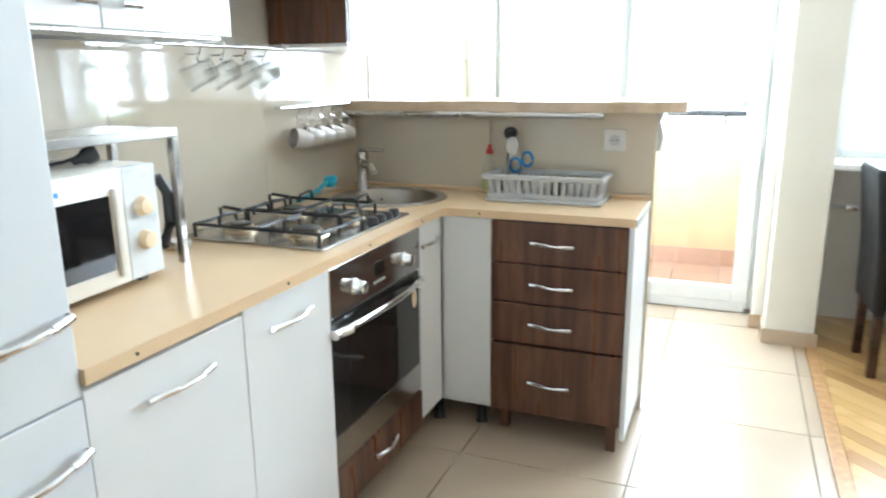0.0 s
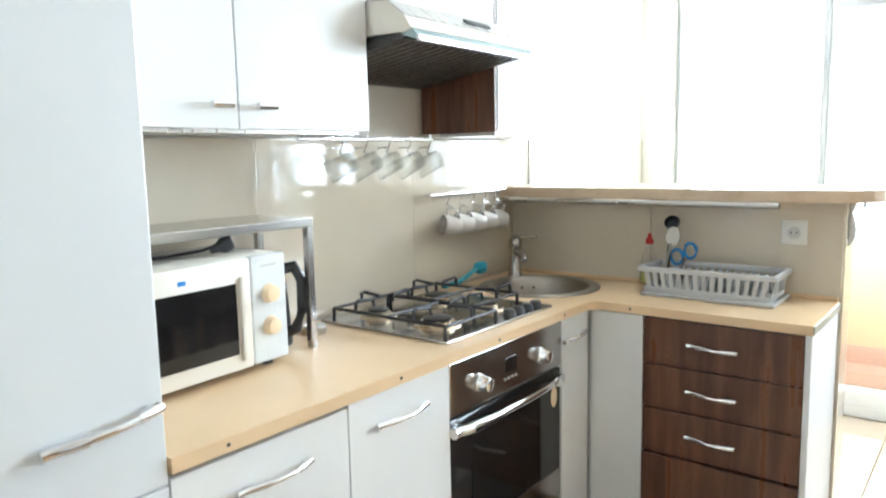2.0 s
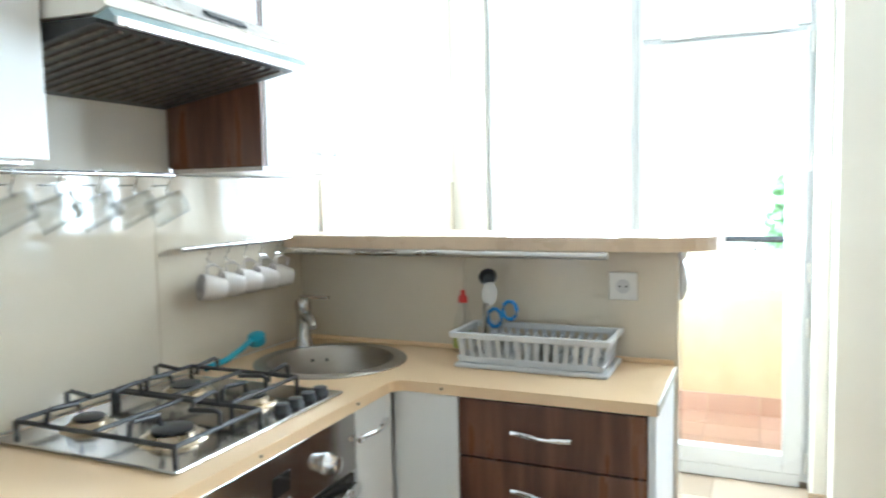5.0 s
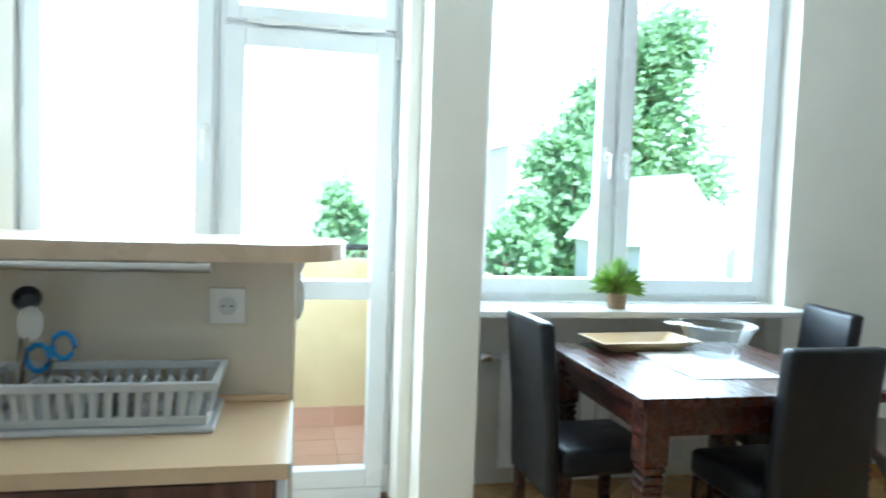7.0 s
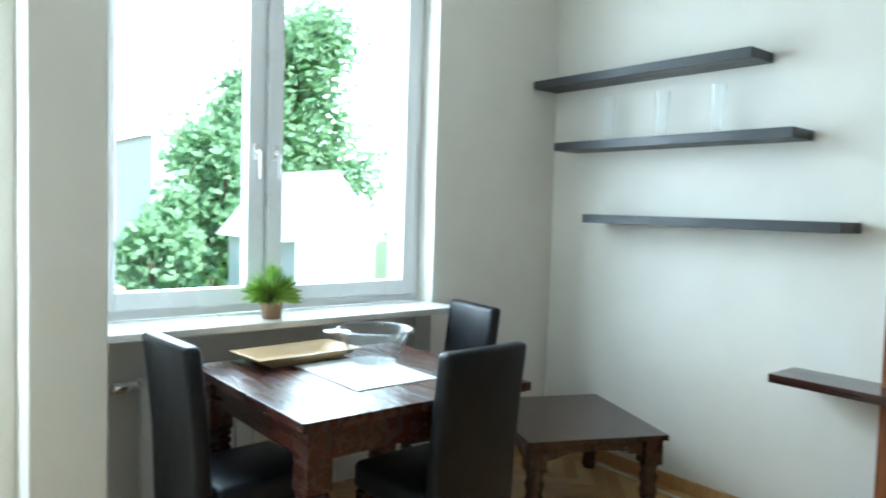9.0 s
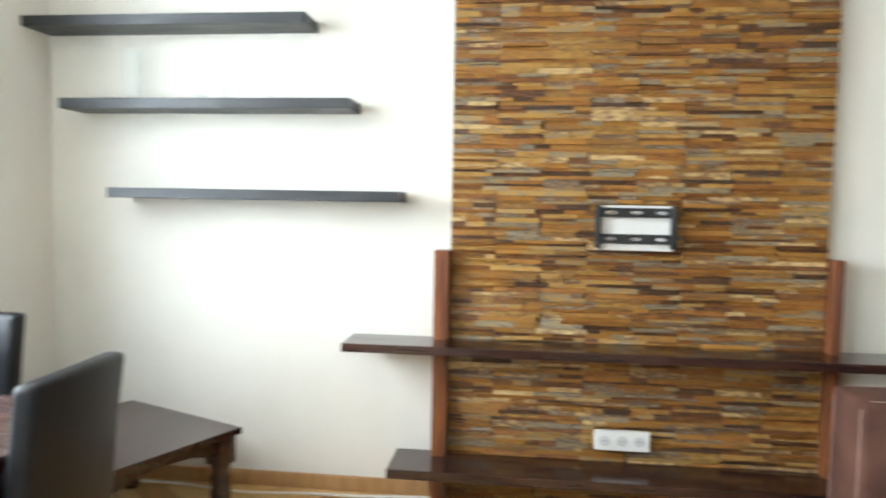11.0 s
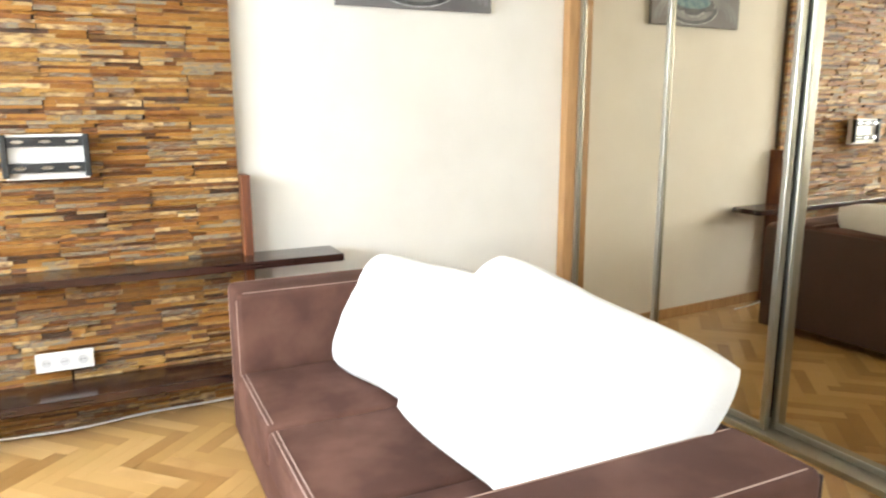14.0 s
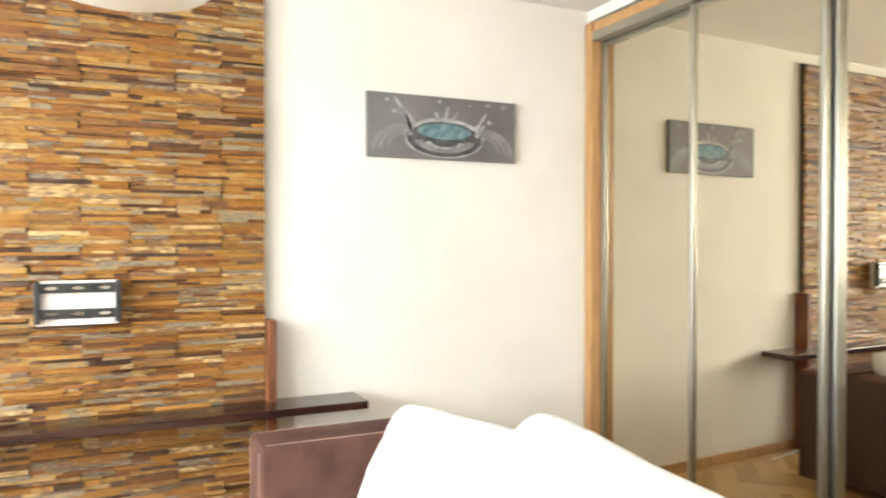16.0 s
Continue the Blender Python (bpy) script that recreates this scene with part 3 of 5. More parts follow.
snk = thing("sink", "round stainless steel sink set in the corner", "sink", (SX, SY, 0.75))
m = pose(SX, SY, 0) @ Matrix.Diagonal((0.96, 0.96, 1, 1))
part("bowl", lathe([(0.02, 0.735), (0.12, 0.738), (0.165, 0.755), (0.185, 0.80), (0.192, 0.875), (0.20, 0.886), (0.235, 0.887), (0.242, 0.883), (0.242, 0.8805), (0.196, 0.8805), (0.19, 0.80), (0.168, 0.748), (0.12, 0.732), (0.02, 0.73)], m, 48), M_SINK, snk, smooth=True)
part("drain", lathe([(0.001, 0.7375), (0.035, 0.739), (0.04, 0.7365)], m, 24), M_CHROME, snk, smooth=True)
for dx in (-0.02, 0.02):
    part("overflow_hole", lathe([(0.001, 0), (0.006, 0.001)], pose(SX - 0.12 + dx, SY + 0.115 + dx * 0.6, 0.845, 70, 0, 45), 14), M_BLACK, snk)
tap = thing("mixer_tap", "chrome single-lever mixer tap behind the sink", "tap", (0.125, -0.165, 0.887))
TX, TY = 0.125, -0.165
part("body", lathe([(0.03, 0.887), (0.028, 0.895), (0.024, 0.90), (0.023, 1.0), (0.027, 1.01), (0.027, 1.035), (0.02, 1.045)], pose(TX, TY, 0), 24), M_HOBSTEEL, tap, smooth=True)
part("spout", tube([(TX, TY, 0.985), (TX + 0.05, TY - 0.05, 1.0), (TX + 0.10, TY - 0.10, 0.995), (TX + 0.112, TY - 0.112, 0.975)], 0.014), M_HOBSTEEL, tap, smooth=True)
part("lever", boxes([(TX - 0.012, TX + 0.10, TY - 0.01, TY + 0.01, 1.047, 1.058)], 0.004), M_HOBSTEEL, tap)

# hob
hob = thing("gas_hob", "stainless four-burner gas hob with black pan supports", "hob", (0.29, -0.9, 0.88))
HX0, HX1, HY0, HY1 = 0.045, 0.545, -1.17, -0.60
part("plate", box(HX0, HX1, HY0, HY1, 0.8802, 0.889, 0.004), M_HOBSTEEL, hob)
for bx, by, r in ((0.17, -1.04, 0.038), (0.17, -0.75, 0.045), (0.40, -1.03, 0.05), (0.40, -0.77, 0.034)):
    b = part("burner", lathe([(r + 0.022, 0.889), (r + 0.018, 0.893), (r + 0.004, 0.894), (r, 0.906), (r * 0.7, 0.908)], pose(bx, by, 0), 28), M_BRASS, hob, "brass-toned gas burner", True)
    part("cap", lathe([(r * 0.86, 0.908), (r * 0.86, 0.913), (r * 0.7, 0.916)], pose(bx, by, 0), 28), M_IRON, b, "dark burner cap", True)
for y0, y1 in ((HY0 + 0.03, -0.892), (-0.878, HY1 - 0.03)):
    bm = bmesh.new()
    x0, x1, z, r = HX0 + 0.03, HX1 - 0.03 - (0.0 if y0 < -1 else 0.09), 0.922, 0.0055
    for q in (((x0, y0), (x1, y0)), ((x1, y0), (x1, y1)), ((x1, y1), (x0, y1)), ((x0, y1), (x0, y0))):
        tube([(*q[0], z), (*q[1], z)], r, 8, bm)
    ym, xm = (y0 + y1) / 2, (x0 + x1) / 2
    tube([(xm, y0, z), (xm, y1, z)], r, 8, bm)
    for xx in (0.17, 0.40):
        tube([(xx, y0, z), (xx, y0 + 0.004, z + 0.028), (xx, y0 + 0.012, z + 0.032), (xx, y0 + 0.075, z + 0.026), (xx, y0 + 0.082, z + 0.004)], r, 8, bm)
        tube([(xx, y1, z), (xx, y1 - 0.004, z + 0.028), (xx, y1 - 0.012, z + 0.032), (xx, y1 - 0.075, z + 0.026), (xx, y1 - 0.082, z + 0.004)], r, 8, bm)
    for xx, yy in ((x0, y0), (x1, y0), (x0, y1), (x1, y1)):
        tube([(xx, yy, 0.889), (xx, yy, z)], r, 8, bm)
    for xx in (x0, x1):
        tube([(xx, ym, z), (xx, ym, z + 0.028), (xx + (0.012 if xx == x0 else -0.012), ym, z + 0.032), (xx + (0.08 if xx == x0 else -0.08), ym, z + 0.026)], r, 8, bm)
    part("pan_support", bm, M_IRON, hob, "black wire pan support", True)
for i in range(4):
    part("knob", lathe([(0.022, 0.889), (0.021, 0.893), (0.019, 0.896), (0.017, 0.907), (0.010, 0.909)], pose(0.505, -0.80 + i * 0.052, 0), 20), M_BLACK, hob, "black control knob", True)

# microwave, kettle base and steel shelf
mw = thing("microwave", "cream microwave oven with two ivory knobs", "microwave", (0.16, -1.75, 0.885))
MM = pose(0.285, -1.512, 0, 0, 0, 4)


def mbox(x0, x1, y0, y1, z0, z1, bev=0.004):
    b = box(x0, x1, y0, y1, z0, z1, bev)
    b.transform(MM)
    return b


part("housing", mbox(-0.265, 0, -0.445, 0, 0.896, 1.162, 0.01), M_PLASTIC, mw, smooth=True)
d = part("door", mbox(0.001, 0.024, -0.445, -0.112, 0.898, 1.16, 0.007), M_PLASTIC, mw, "cream door with dark window", True)
part("door_window", mbox(0.0245, 0.0265, -0.42, -0.158, 0.938, 1.105, 0.001), M_DARKGLASS, d, "black mesh window")
bb = mbox(0.024, 0.034, -0.15, -0.135, 0.92, 1.12, 0.004)
part("door_grip", bb, M_PLASTIC, d)
part("badge", mbox(0.0245, 0.026, -0.31, -0.29, 1.122, 1.132, 0.0005), M_BLUE, d)
c = part("control_panel", mbox(0.001, 0.02, -0.109, 0, 0.898, 1.16, 0.004), M_PANEL, mw, "silvery control panel")
for z in (1.065, 0.985):
    part("knob", lathe([(0.024, 0), (0.022, 0.004), (0.019, 0.018), (0.012, 0.02)], MM @ pose(0.02, -0.055, z, 0, 90, 0), 24), M_KNOB, c, smooth=True)
part("lettering", mbox(0.02, 0.0206, -0.08, -0.03, 1.132, 1.137, 0.0), M_STEEL, c)
for x, y in ((-0.23, -0.42), (-0.23, -0.04), (-0.02, -0.42), (-0.02, -0.04)):
    part("foot", mbox(x - 0.012, x + 0.012, y - 0.012, y + 0.012, 0.8802, 0.897, 0.002), M_BLACK, mw)
plug = thing("power_cord", "black power cord with plug on the microwave", "power cord", (0.2, -1.68, 1.163))
part("cord", tube([(0.15, -1.95, 1.167), (0.17, -1.85, 1.167), (0.19, -1.76, 1.168), (0.215, -1.68, 1.176), (0.225, -1.655, 1.184)], 0.004), M_BLACK, plug, smooth=True)
part("plug", lathe([(0.008, -0.03), (0.012, -0.01), (0.019, 0.0), (0.02, 0.02), (0.016, 0.026)], pose(0.232, -1.637, 1.184, 70, 0, 150), 20), M_BLACK, plug, smooth=True)
sh = thing("steel_shelf", "brushed steel countertop shelf on legs", "shelf", (0.15, -1.72, 0.88))
part("board", box(0.03, 0.262, -1.975, -1.374, 1.208, 1.232, 0.003), M_HOBSTEEL, sh)
for x, y in ((0.251, -1.385), (0.041, -1.385), (0.041, -1.96)):
    part("leg", box(x - 0.01, x + 0.01, y - 0.01, y + 0.01, 0.8802, 1.208, 0.002), M_HOBSTEEL, sh)
k = thing("kettle", "black electric kettle behind the microwave", "kettle", (0.16, -1.46, 0.88))
KM = pose(0.12, -1.435, 0)
part("jug", lathe([(0.06, 0.8804), (0.066, 0.89), (0.067, 0.94), (0.06, 1.04), (0.052, 1.09), (0.045, 1.10), (0.01, 1.105)], KM, 28), M_BLACK, k, smooth=True)
part("base", lathe([(0.07, 0.8802), (0.07, 0.9), (0.068, 0.915)], KM, 28), M_BLACK, k, smooth=True)
part("handle", tube([(0.17, -1.43, 1.09), (0.205, -1.40, 1.10), (0.222, -1.385, 1.06), (0.22, -1.385, 0.99), (0.205, -1.40, 0.93), (0.185, -1.42, 0.92)], 0.017), M_BLACK, k, smooth=True)
solid("metal_lid", lathe([(0.036, 0.8802), (0.038, 0.884), (0.038, 0.898), (0.034, 0.902), (0.01, 0.903)], pose(0.125, -1.27, 0), 26), M_STEEL, "small round steel tin on the worktop", "tin", smooth=True)

# upper cabinets and hood
u = thing("wall_cabinet", "white two-door wall cabinet above the worktop", "wall cabinet", (0.17, -1.62, 1.46))
part("body", box(0.014, 0.315, -2.014, -1.222, 1.458, 2.32, 0.002), M_WHITE, u)
for y0, y1, hy in ((-2.013, -1.644, -1.70), (-1.640, -1.224, -1.58)):
    d = part("door", box(0.317, 0.335, y0, y1, 1.456, 2.318, 0.002), M_WHITE, u)
    knob_handle(0.335, hy, 1.507, (1, 0), d)
part("under_light", box(0.20, 0.31, -1.975, -1.24, 1.446, 1.4575, 0.002), M_STEEL, u, "slim strip under the cabinet")
u = thing("wall_cabinet", "white two-door wall cabinet with walnut side", "wall cabinet", (0.17, -0.22, 1.46))
part("body", box(0.014, 0.315, -0.598, 0.01, 1.466, 2.32, 0.002), M_WHITE, u)
part("side_panel", box(0.014, 0.333, -0.616, -0.600, 1.464, 2.32, 0.001), M_WALNUT, u, "walnut side panel")
for y0, y1, hy in ((-0.597, -0.322, -0.362), (-0.318, 0.008, -0.278)):
    d = part("door", box(0.317, 0.335, y0, y1, 1.464, 2.318, 0.002), M_WHITE, u)
    knob_handle(0.335, hy, 1.507, (1, 0), d)
part("bottom_trim", box(0.02, 0.335, -0.616, 0.008, 1.452, 1.4635, 0.001), M_STEEL, u)
u = thing("hood_cabinet", "white cabinet door above the cooker hood", "wall cabinet", (0.17, -0.92, 1.9))
part("body", box(0.014, 0.315, -1.219, -0.619, 1.80, 2.32, 0.002), M_WHITE, u)
d = part("door", box(0.317, 0.335, -1.218, -0.620, 1.80, 2.318, 0.002), M_WHITE, u)
knob_handle(0.335, -0.92, 1.87, (1, 0), d)
u = thing("cooker_hood", "steel cooker hood with tilted glass visor", "cooker hood", (0.25, -0.92, 1.65))
prof = [(0.02, 1.718), (0.46, 1.706), (0.48, 1.715), (0.46, 1.745), (0.40, 1.79), (0.34, 1.797), (0.02, 1.797)]
turn = Matrix(((1, 0, 0, 0), (0, 0, -1, 0), (0, 1, 0, 0), (0, 0, 0, 1)))
part("housing", prism(prof, 0.626, 1.212, m=turn), M_PLASTIC, u)
part("front_band", prism([(0.462, 1.749), (0.402, 1.794), (0.34, 1.80), (0.34, 1.7985), (0.40, 1.7915), (0.46, 1.746)], 0.626, 1.212, m=turn), M_STEEL, u, "brushed steel front")
part("filter_box", prism([(0.025, 1.625), (0.45, 1.690), (0.45, 1.700), (0.025, 1.716)], 0.632, 1.206, m=turn), M_IRON, u, "dark filter housing")
part("visor", prism([(0.445, 1.700), (0.495, 1.684), (0.498, 1.692), (0.482, 1.712)], 0.63, 1.208, m=turn), M_HOODGLASS, u, "greenish glass visor")
part("visor_edge", box(0.494, 0.504, -1.208, -0.630, 1.679, 1.695, 0.002), M_STEEL, u)
for i in range(16):
    y = -1.18 + i * 0.034
    part("filter_slat", prism([(0.06, 1.631), (0.44, 1.689), (0.44, 1.684), (0.06, 1.626)], -y - 0.006, -y + 0.006, m=turn), M_FILTER, u)
part("switch_panel", prism([(0.445, 1.762), (0.43, 1.774), (0.433, 1.778), (0.449, 1.765)], 0.80, 0.92, m=turn), M_BLACK, u, "black switch strip")

# hanging rails
def hook(x, y, z, parent):
    part("hook", tube([(x, y, z + 0.008), (x + 0.012, y, z + 0.012), (x + 0.014, y, z), (x + 0.006, y, z - 0.02), (x - 0.004, y, z - 0.035), (x + 0.004, y, z - 0.047), (x + 0.014, y, z - 0.04)], 0.002, 6), M_CHROME, parent, smooth=True)


r1 = thing("glass_rail", "chrome rail with hooks under the wall cabinet", "hanging rail", (0.2, -1.0, 1.45))
part("rail", tube([(0.2, -1.36, 1.44), (0.2, -0.79, 1.44)], 0.006), M_CHROME, r1, smooth=True)
for y in (-1.235, -0.80):
    part("bracket", tube([(0.2, y, 1.44), (0.2, y, 1.4575)], 0.004), M_CHROME, r1)
r2 = thing("cup_rail", "chrome rail with hooks on the splashback", "hanging rail", (0.03, -0.38, 1.25))
part("rail", tube([(0.045, -0.62, 1.243), (0.045, -0.10, 1.243)], 0.008), M_CHROME, r2, smooth=True)
for y in (-0.6, -0.13):
    part("bracket", tube([(0.012, y, 1.243), (0.045, y, 1.243)], 0.006), M_CHROME, r2)
cup = thing("cup", "white china cup hanging from a hook", "cup", group="cups on the rail")
CP = [(0.02, -0.036), (0.028, -0.034), (0.036, -0.004), (0.038, 0.036), (0.0355, 0.036), (0.033, -0.002), (0.025, -0.028), (0.018, -0.03)]
part("bowl", lathe(CP, Matrix(), 24), M_CUP, cup, smooth=True)
part("handle", tube([(0.038, 0, 0.022), (0.06, 0, 0.026), (0.068, 0, 0.005), (0.058, 0, -0.018), (0.036, 0, -0.016)], 0.005, 8), M_CUP, cup, smooth=True)
mug = thing("glass_mug", "clear glass mug hanging from a hook", "glass mug", group="glasses on the rail")
GP = [(0.026, -0.044), (0.029, -0.042), (0.031, 0.0), (0.034, 0.043), (0.032, 0.043), (0.029, 0.0), (0.026, -0.037), (0.018, -0.037)]
part("bowl", lathe(GP, Matrix(), 24), M_MUG, mug, smooth=True)
part("handle", tube([(0.032, 0, 0.026), (0.052, 0, 0.03), (0.059, 0, 0.005), (0.05, 0, -0.022), (0.03, 0, -0.022)], 0.005, 8), M_MUG, mug, smooth=True)
for i in range(5):
    y = -0.525 + i * 0.08
    hook(0.055, y, 1.243, r2)
    m = pose(0.075, y - 0.005, 1.126, 0, -80, 62)
    if i == 0:
        cup.matrix_basis = m
    else:
        copy_thing(cup, m)
    y = -1.21 + i * 0.098
    hook(0.205, y, 1.438, r1)
    m = pose(0.215, y - 0.01, 1.362, 0, -115, 50 + 6 * (i % 2))
    if i == 0:
        mug.matrix_basis = m
    else:
        copy_thing(mug, m)

# bar top with light rail
bar = thing("bar_counter", "beige laminate bar top with rounded end", "bar counter", (0.7, 0.07, 1.212))
bo = [(0.014, -0.11), (1.22, -0.11)] + arc(1.235, 0.075, 0.185, -90, 90, 14) + [(0.014, 0.26)]
part("slab", prism(bo, 1.2125, 1.252), M_BAREDGE, bar)
part("bracket", prism([(0.0, 1.06), (0.008, 1.065), (0.018, 1.09), (0.021, 1.12), (0.016, 1.15), (0.008, 1.175), (0.018, 1.195), (0.022, 1.212), (0.0, 1.212)], -0.12, -0.04, m=Matrix.Translation((1.301, 0, 0)) @ turn), M_PVC, bar, "white carved bracket")
rl = thing("bar_rail", "slim chrome hanging rail under the bar", "hanging rail", (0.5, -0.09, 1.2))
part("rail", tube([(0.03, -0.118, 1.20), (0.55, -0.118, 1.20)], 0.011), M_STEEL, rl, smooth=True)
part("rail", tube([(0.56, -0.118, 1.20), (1.12, -0.118, 1.20)], 0.011), M_STEEL, rl, smooth=True)
for x in (0.06, 0.555, 1.105):
    part("holder", box(x - 0.008, x + 0.008, -0.122, -0.10, 1.196, 1.2123, 0.001), M_CHROME, rl)

# sockets
so = thing("wall_socket", "white square socket on the half wall", "socket", (1.147, -0.012, 1.10))
part("plate", box(1.106, 1.188, -0.02, -0.0102, 1.063, 1.145, 0.003), M_WHITEPLAST, so)
# grey instead of white: the recess's shade is put into the colour
part("well", lathe([(0.02, 0.0), (0.021, 0.002), (0.018, 0.002), (0.017, -0.004)], pose(1.147, -0.0202, 1.104, 90, 0, 0), 24), M_RACK, so, smooth=True)
for dx in (-0.009, 0.009):
    part("hole", lathe([(0.003, 0), (0.003, 0.001)], pose(1.147 + dx, -0.0225, 1.104, 90, 0, 0), 8), M_BLACK, so)

# drying rack and things in it
rk = thing("dish_rack", "grey plastic dish drying rack on its tray", "dish rack", (0.92, -0.13, 0.88))
part("tray", box(0.70, 1.145, -0.245, -0.022, 0.8802, 0.893, 0.005), M_RACK, rk)


def flared(b):
    """Sides that lean outwards towards the rim."""
    for v in b.verts:
        k = 1 + 0.9 * max(0.0, v.co.z - 0.893)
        v.co.x, v.co.y = 0.918 + (v.co.x - 0.918) * k, -0.136 + (v.co.y + 0.136) * k
    return b


for z0, z1, e in ((0.965, 0.983, 0.007), (0.893, 0.912, 0.0)):
    for r in ((0.708 - e, 1.128 + e, -0.228 - e, -0.220, z0, z1), (0.708 - e, 1.128 + e, -0.052, -0.044 + e, z0, z1), (0.708 - e, 0.716, -0.220, -0.052, z0, z1), (1.120, 1.128 + e, -0.220, -0.052, z0, z1)):
        part("rim", flared(box(*r, bevel=0.003)), M_RACK, rk)
part("partition", flared(box(0.79, 0.796, -0.22, -0.052, 0.9, 0.97, 0.002)), M_RACK, rk)
for i in range(15):
    x = 0.722 + i * 0.0268
    for y in (-0.2245, -0.048):
        part("slat", flared(box(x, x + 0.013, y - 0.002, y + 0.002, 0.905, 0.968)), M_RACK, rk)
for i in range(12):
    x = 0.815 + i * 0.0255
    part("divider", tube([(x, -0.215, 0.905), (x, -0.19, 0.95), (x, -0.14, 0.972), (x, -0.09, 0.95), (x, -0.06, 0.905)], 0.0035, 6), M_RACK, rk)
for i in range(5):
    y = -0.205 + i * 0.034
    for x in (0.712, 1.124):
        part("slat", flared(box(x - 0.002, x + 0.002, y, y + 0.014, 0.905, 0.968)), M_RACK, rk)
for i in range(7):
    x = 0.85 + i * 0.037
    solid("drinking_glass", lathe([(0.024, 0.897), (0.027, 0.9), (0.028, 0.965), (0.026, 0.965), (0.025, 0.905), (0.01, 0.902)], pose(x, -0.19 + 0.03 * (i % 2), 0), 16), M_TUMBLER, "clear drinking glass upside down in the rack", "glass", "glasses in the rack", smooth=True)
lad = thing("ladle", "black plastic ladle standing in the rack", "ladle", (0.75, -0.1, 0.9))
part("handle", tube([(0.745, -0.13, 0.90), (0.75, -0.115, 1.0), (0.75, -0.09, 1.09)], 0.007), M_BLACK, lad, smooth=True)
part("scoop", lathe([(0.002, -0.022), (0.02, -0.014), (0.028, 0.008), (0.026, 0.008), (0.018, -0.012)], pose(0.752, -0.085, 1.125, 60, 20, 0), 20), M_BLACK, lad, smooth=True)
sp = thing("slotted_spoon", "steel serving spoon standing in the rack", "spoon", (0.76, -0.16, 0.9))
part("handle", tube([(0.762, -0.19, 0.90), (0.765, -0.165, 1.01), (0.768, -0.14, 1.055)], 0.005), M_SINK, sp, smooth=True)
part("bowl", lathe([(0.002, -0.006), (0.02, -0.002), (0.024, 0.003), (0.002, 0.001)], pose(0.772, -0.13, 1.082, 75, 0, 10) @ Matrix.Diagonal((1, 1.5, 1, 1)), 20), M_SINK, sp, smooth=True)
sc = thing("scissors", "blue-handled scissors standing in the rack", "scissors", (0.82, -0.1, 0.9))
for s in (-1, 1):
    part("blade", tube([(0.785 - s * 0.012, -0.1, 0.90), (0.79, -0.1, 0.95), (0.795 + s * 0.01, -0.1, 1.0)], 0.004, 6), M_STEEL, sc)
    part("grip", tube([(0.795 + s * 0.01 + 0.022 * math.cos(a / 10 * 6.283) + (0.02 if s > 0 else -0.008), -0.1, 0.985 + 0.02 + 0.028 * math.sin(a / 10 * 6.283) + (0.025 if s > 0 else 0)) for a in range(11)], 0.006, 8), M_BLUE, sc, "blue plastic grip", True)
bt = thing("detergent_bottle", "detergent bottle with red cap beside the rack", "bottle", (0.64, -0.06, 0.88))
BM = pose(0.655, -0.055, 0) @ Matrix.Diagonal((1, 0.65, 1, 1))
part("bottle", lathe([(0.03, 0.8802), (0.034, 0.89), (0.034, 0.96), (0.028, 0.99), (0.014, 1.03), (0.012, 1.04)], BM, 22), M_TUMBLER, bt, smooth=True)
part("label", lathe([(0.0345, 0.895), (0.035, 0.897), (0.035, 0.95), (0.0345, 0.952)], BM, 22), M_GREENLABEL, bt, "green and cream label", True)
part("cap", lathe([(0.014, 1.04), (0.016, 1.042), (0.014, 1.06), (0.008, 1.065), (0.007, 1.08)], BM, 18), M_RED, bt, "red cap", True)
br = thing("dish_brush", "turquoise dish brush lying by the sink", "dish brush", (0.1, -0.48, 0.89))
part("handle", tube([(0.06, -0.56, 0.897), (0.07, -0.48, 0.905), (0.075, -0.42, 0.925), (0.08, -0.38, 0.945)], 0.009), M_CYAN, br, smooth=True)
part("head", lathe([(0.012, -0.02), (0.026, -0.014), (0.028, 0.01), (0.014, 0.018)], pose(0.082, -0.355, 0.945, 25, 10, 0), 20), M_CYAN, br, smooth=True)

# ---- dining corner ----
def turned_leg(parent, x, y, top, w=0.045):
    """A square leg with two turned rings."""
    bm = boxes([(x - w, x + w, y - w, y + w, top - 0.2, top), (x - w * 0.82, x + w * 0.82, y - w * 0.82, y + w * 0.82, 0, top - 0.29)], 0.006)
    for z in (top - 0.215, top - 0.245, top - 0.275):
        box(x - w * 0.92, x + w * 0.92, y - w * 0.92, y + w * 0.92, z - 0.012, z + 0.012, 0.01, bm=bm)
        box(x - w * 0.7, x + w * 0.7, y - w * 0.7, y + w * 0.7, z - 0.02, z + 0.015, bm=bm)
    part("leg", bm, M_TABLEWOOD, parent)


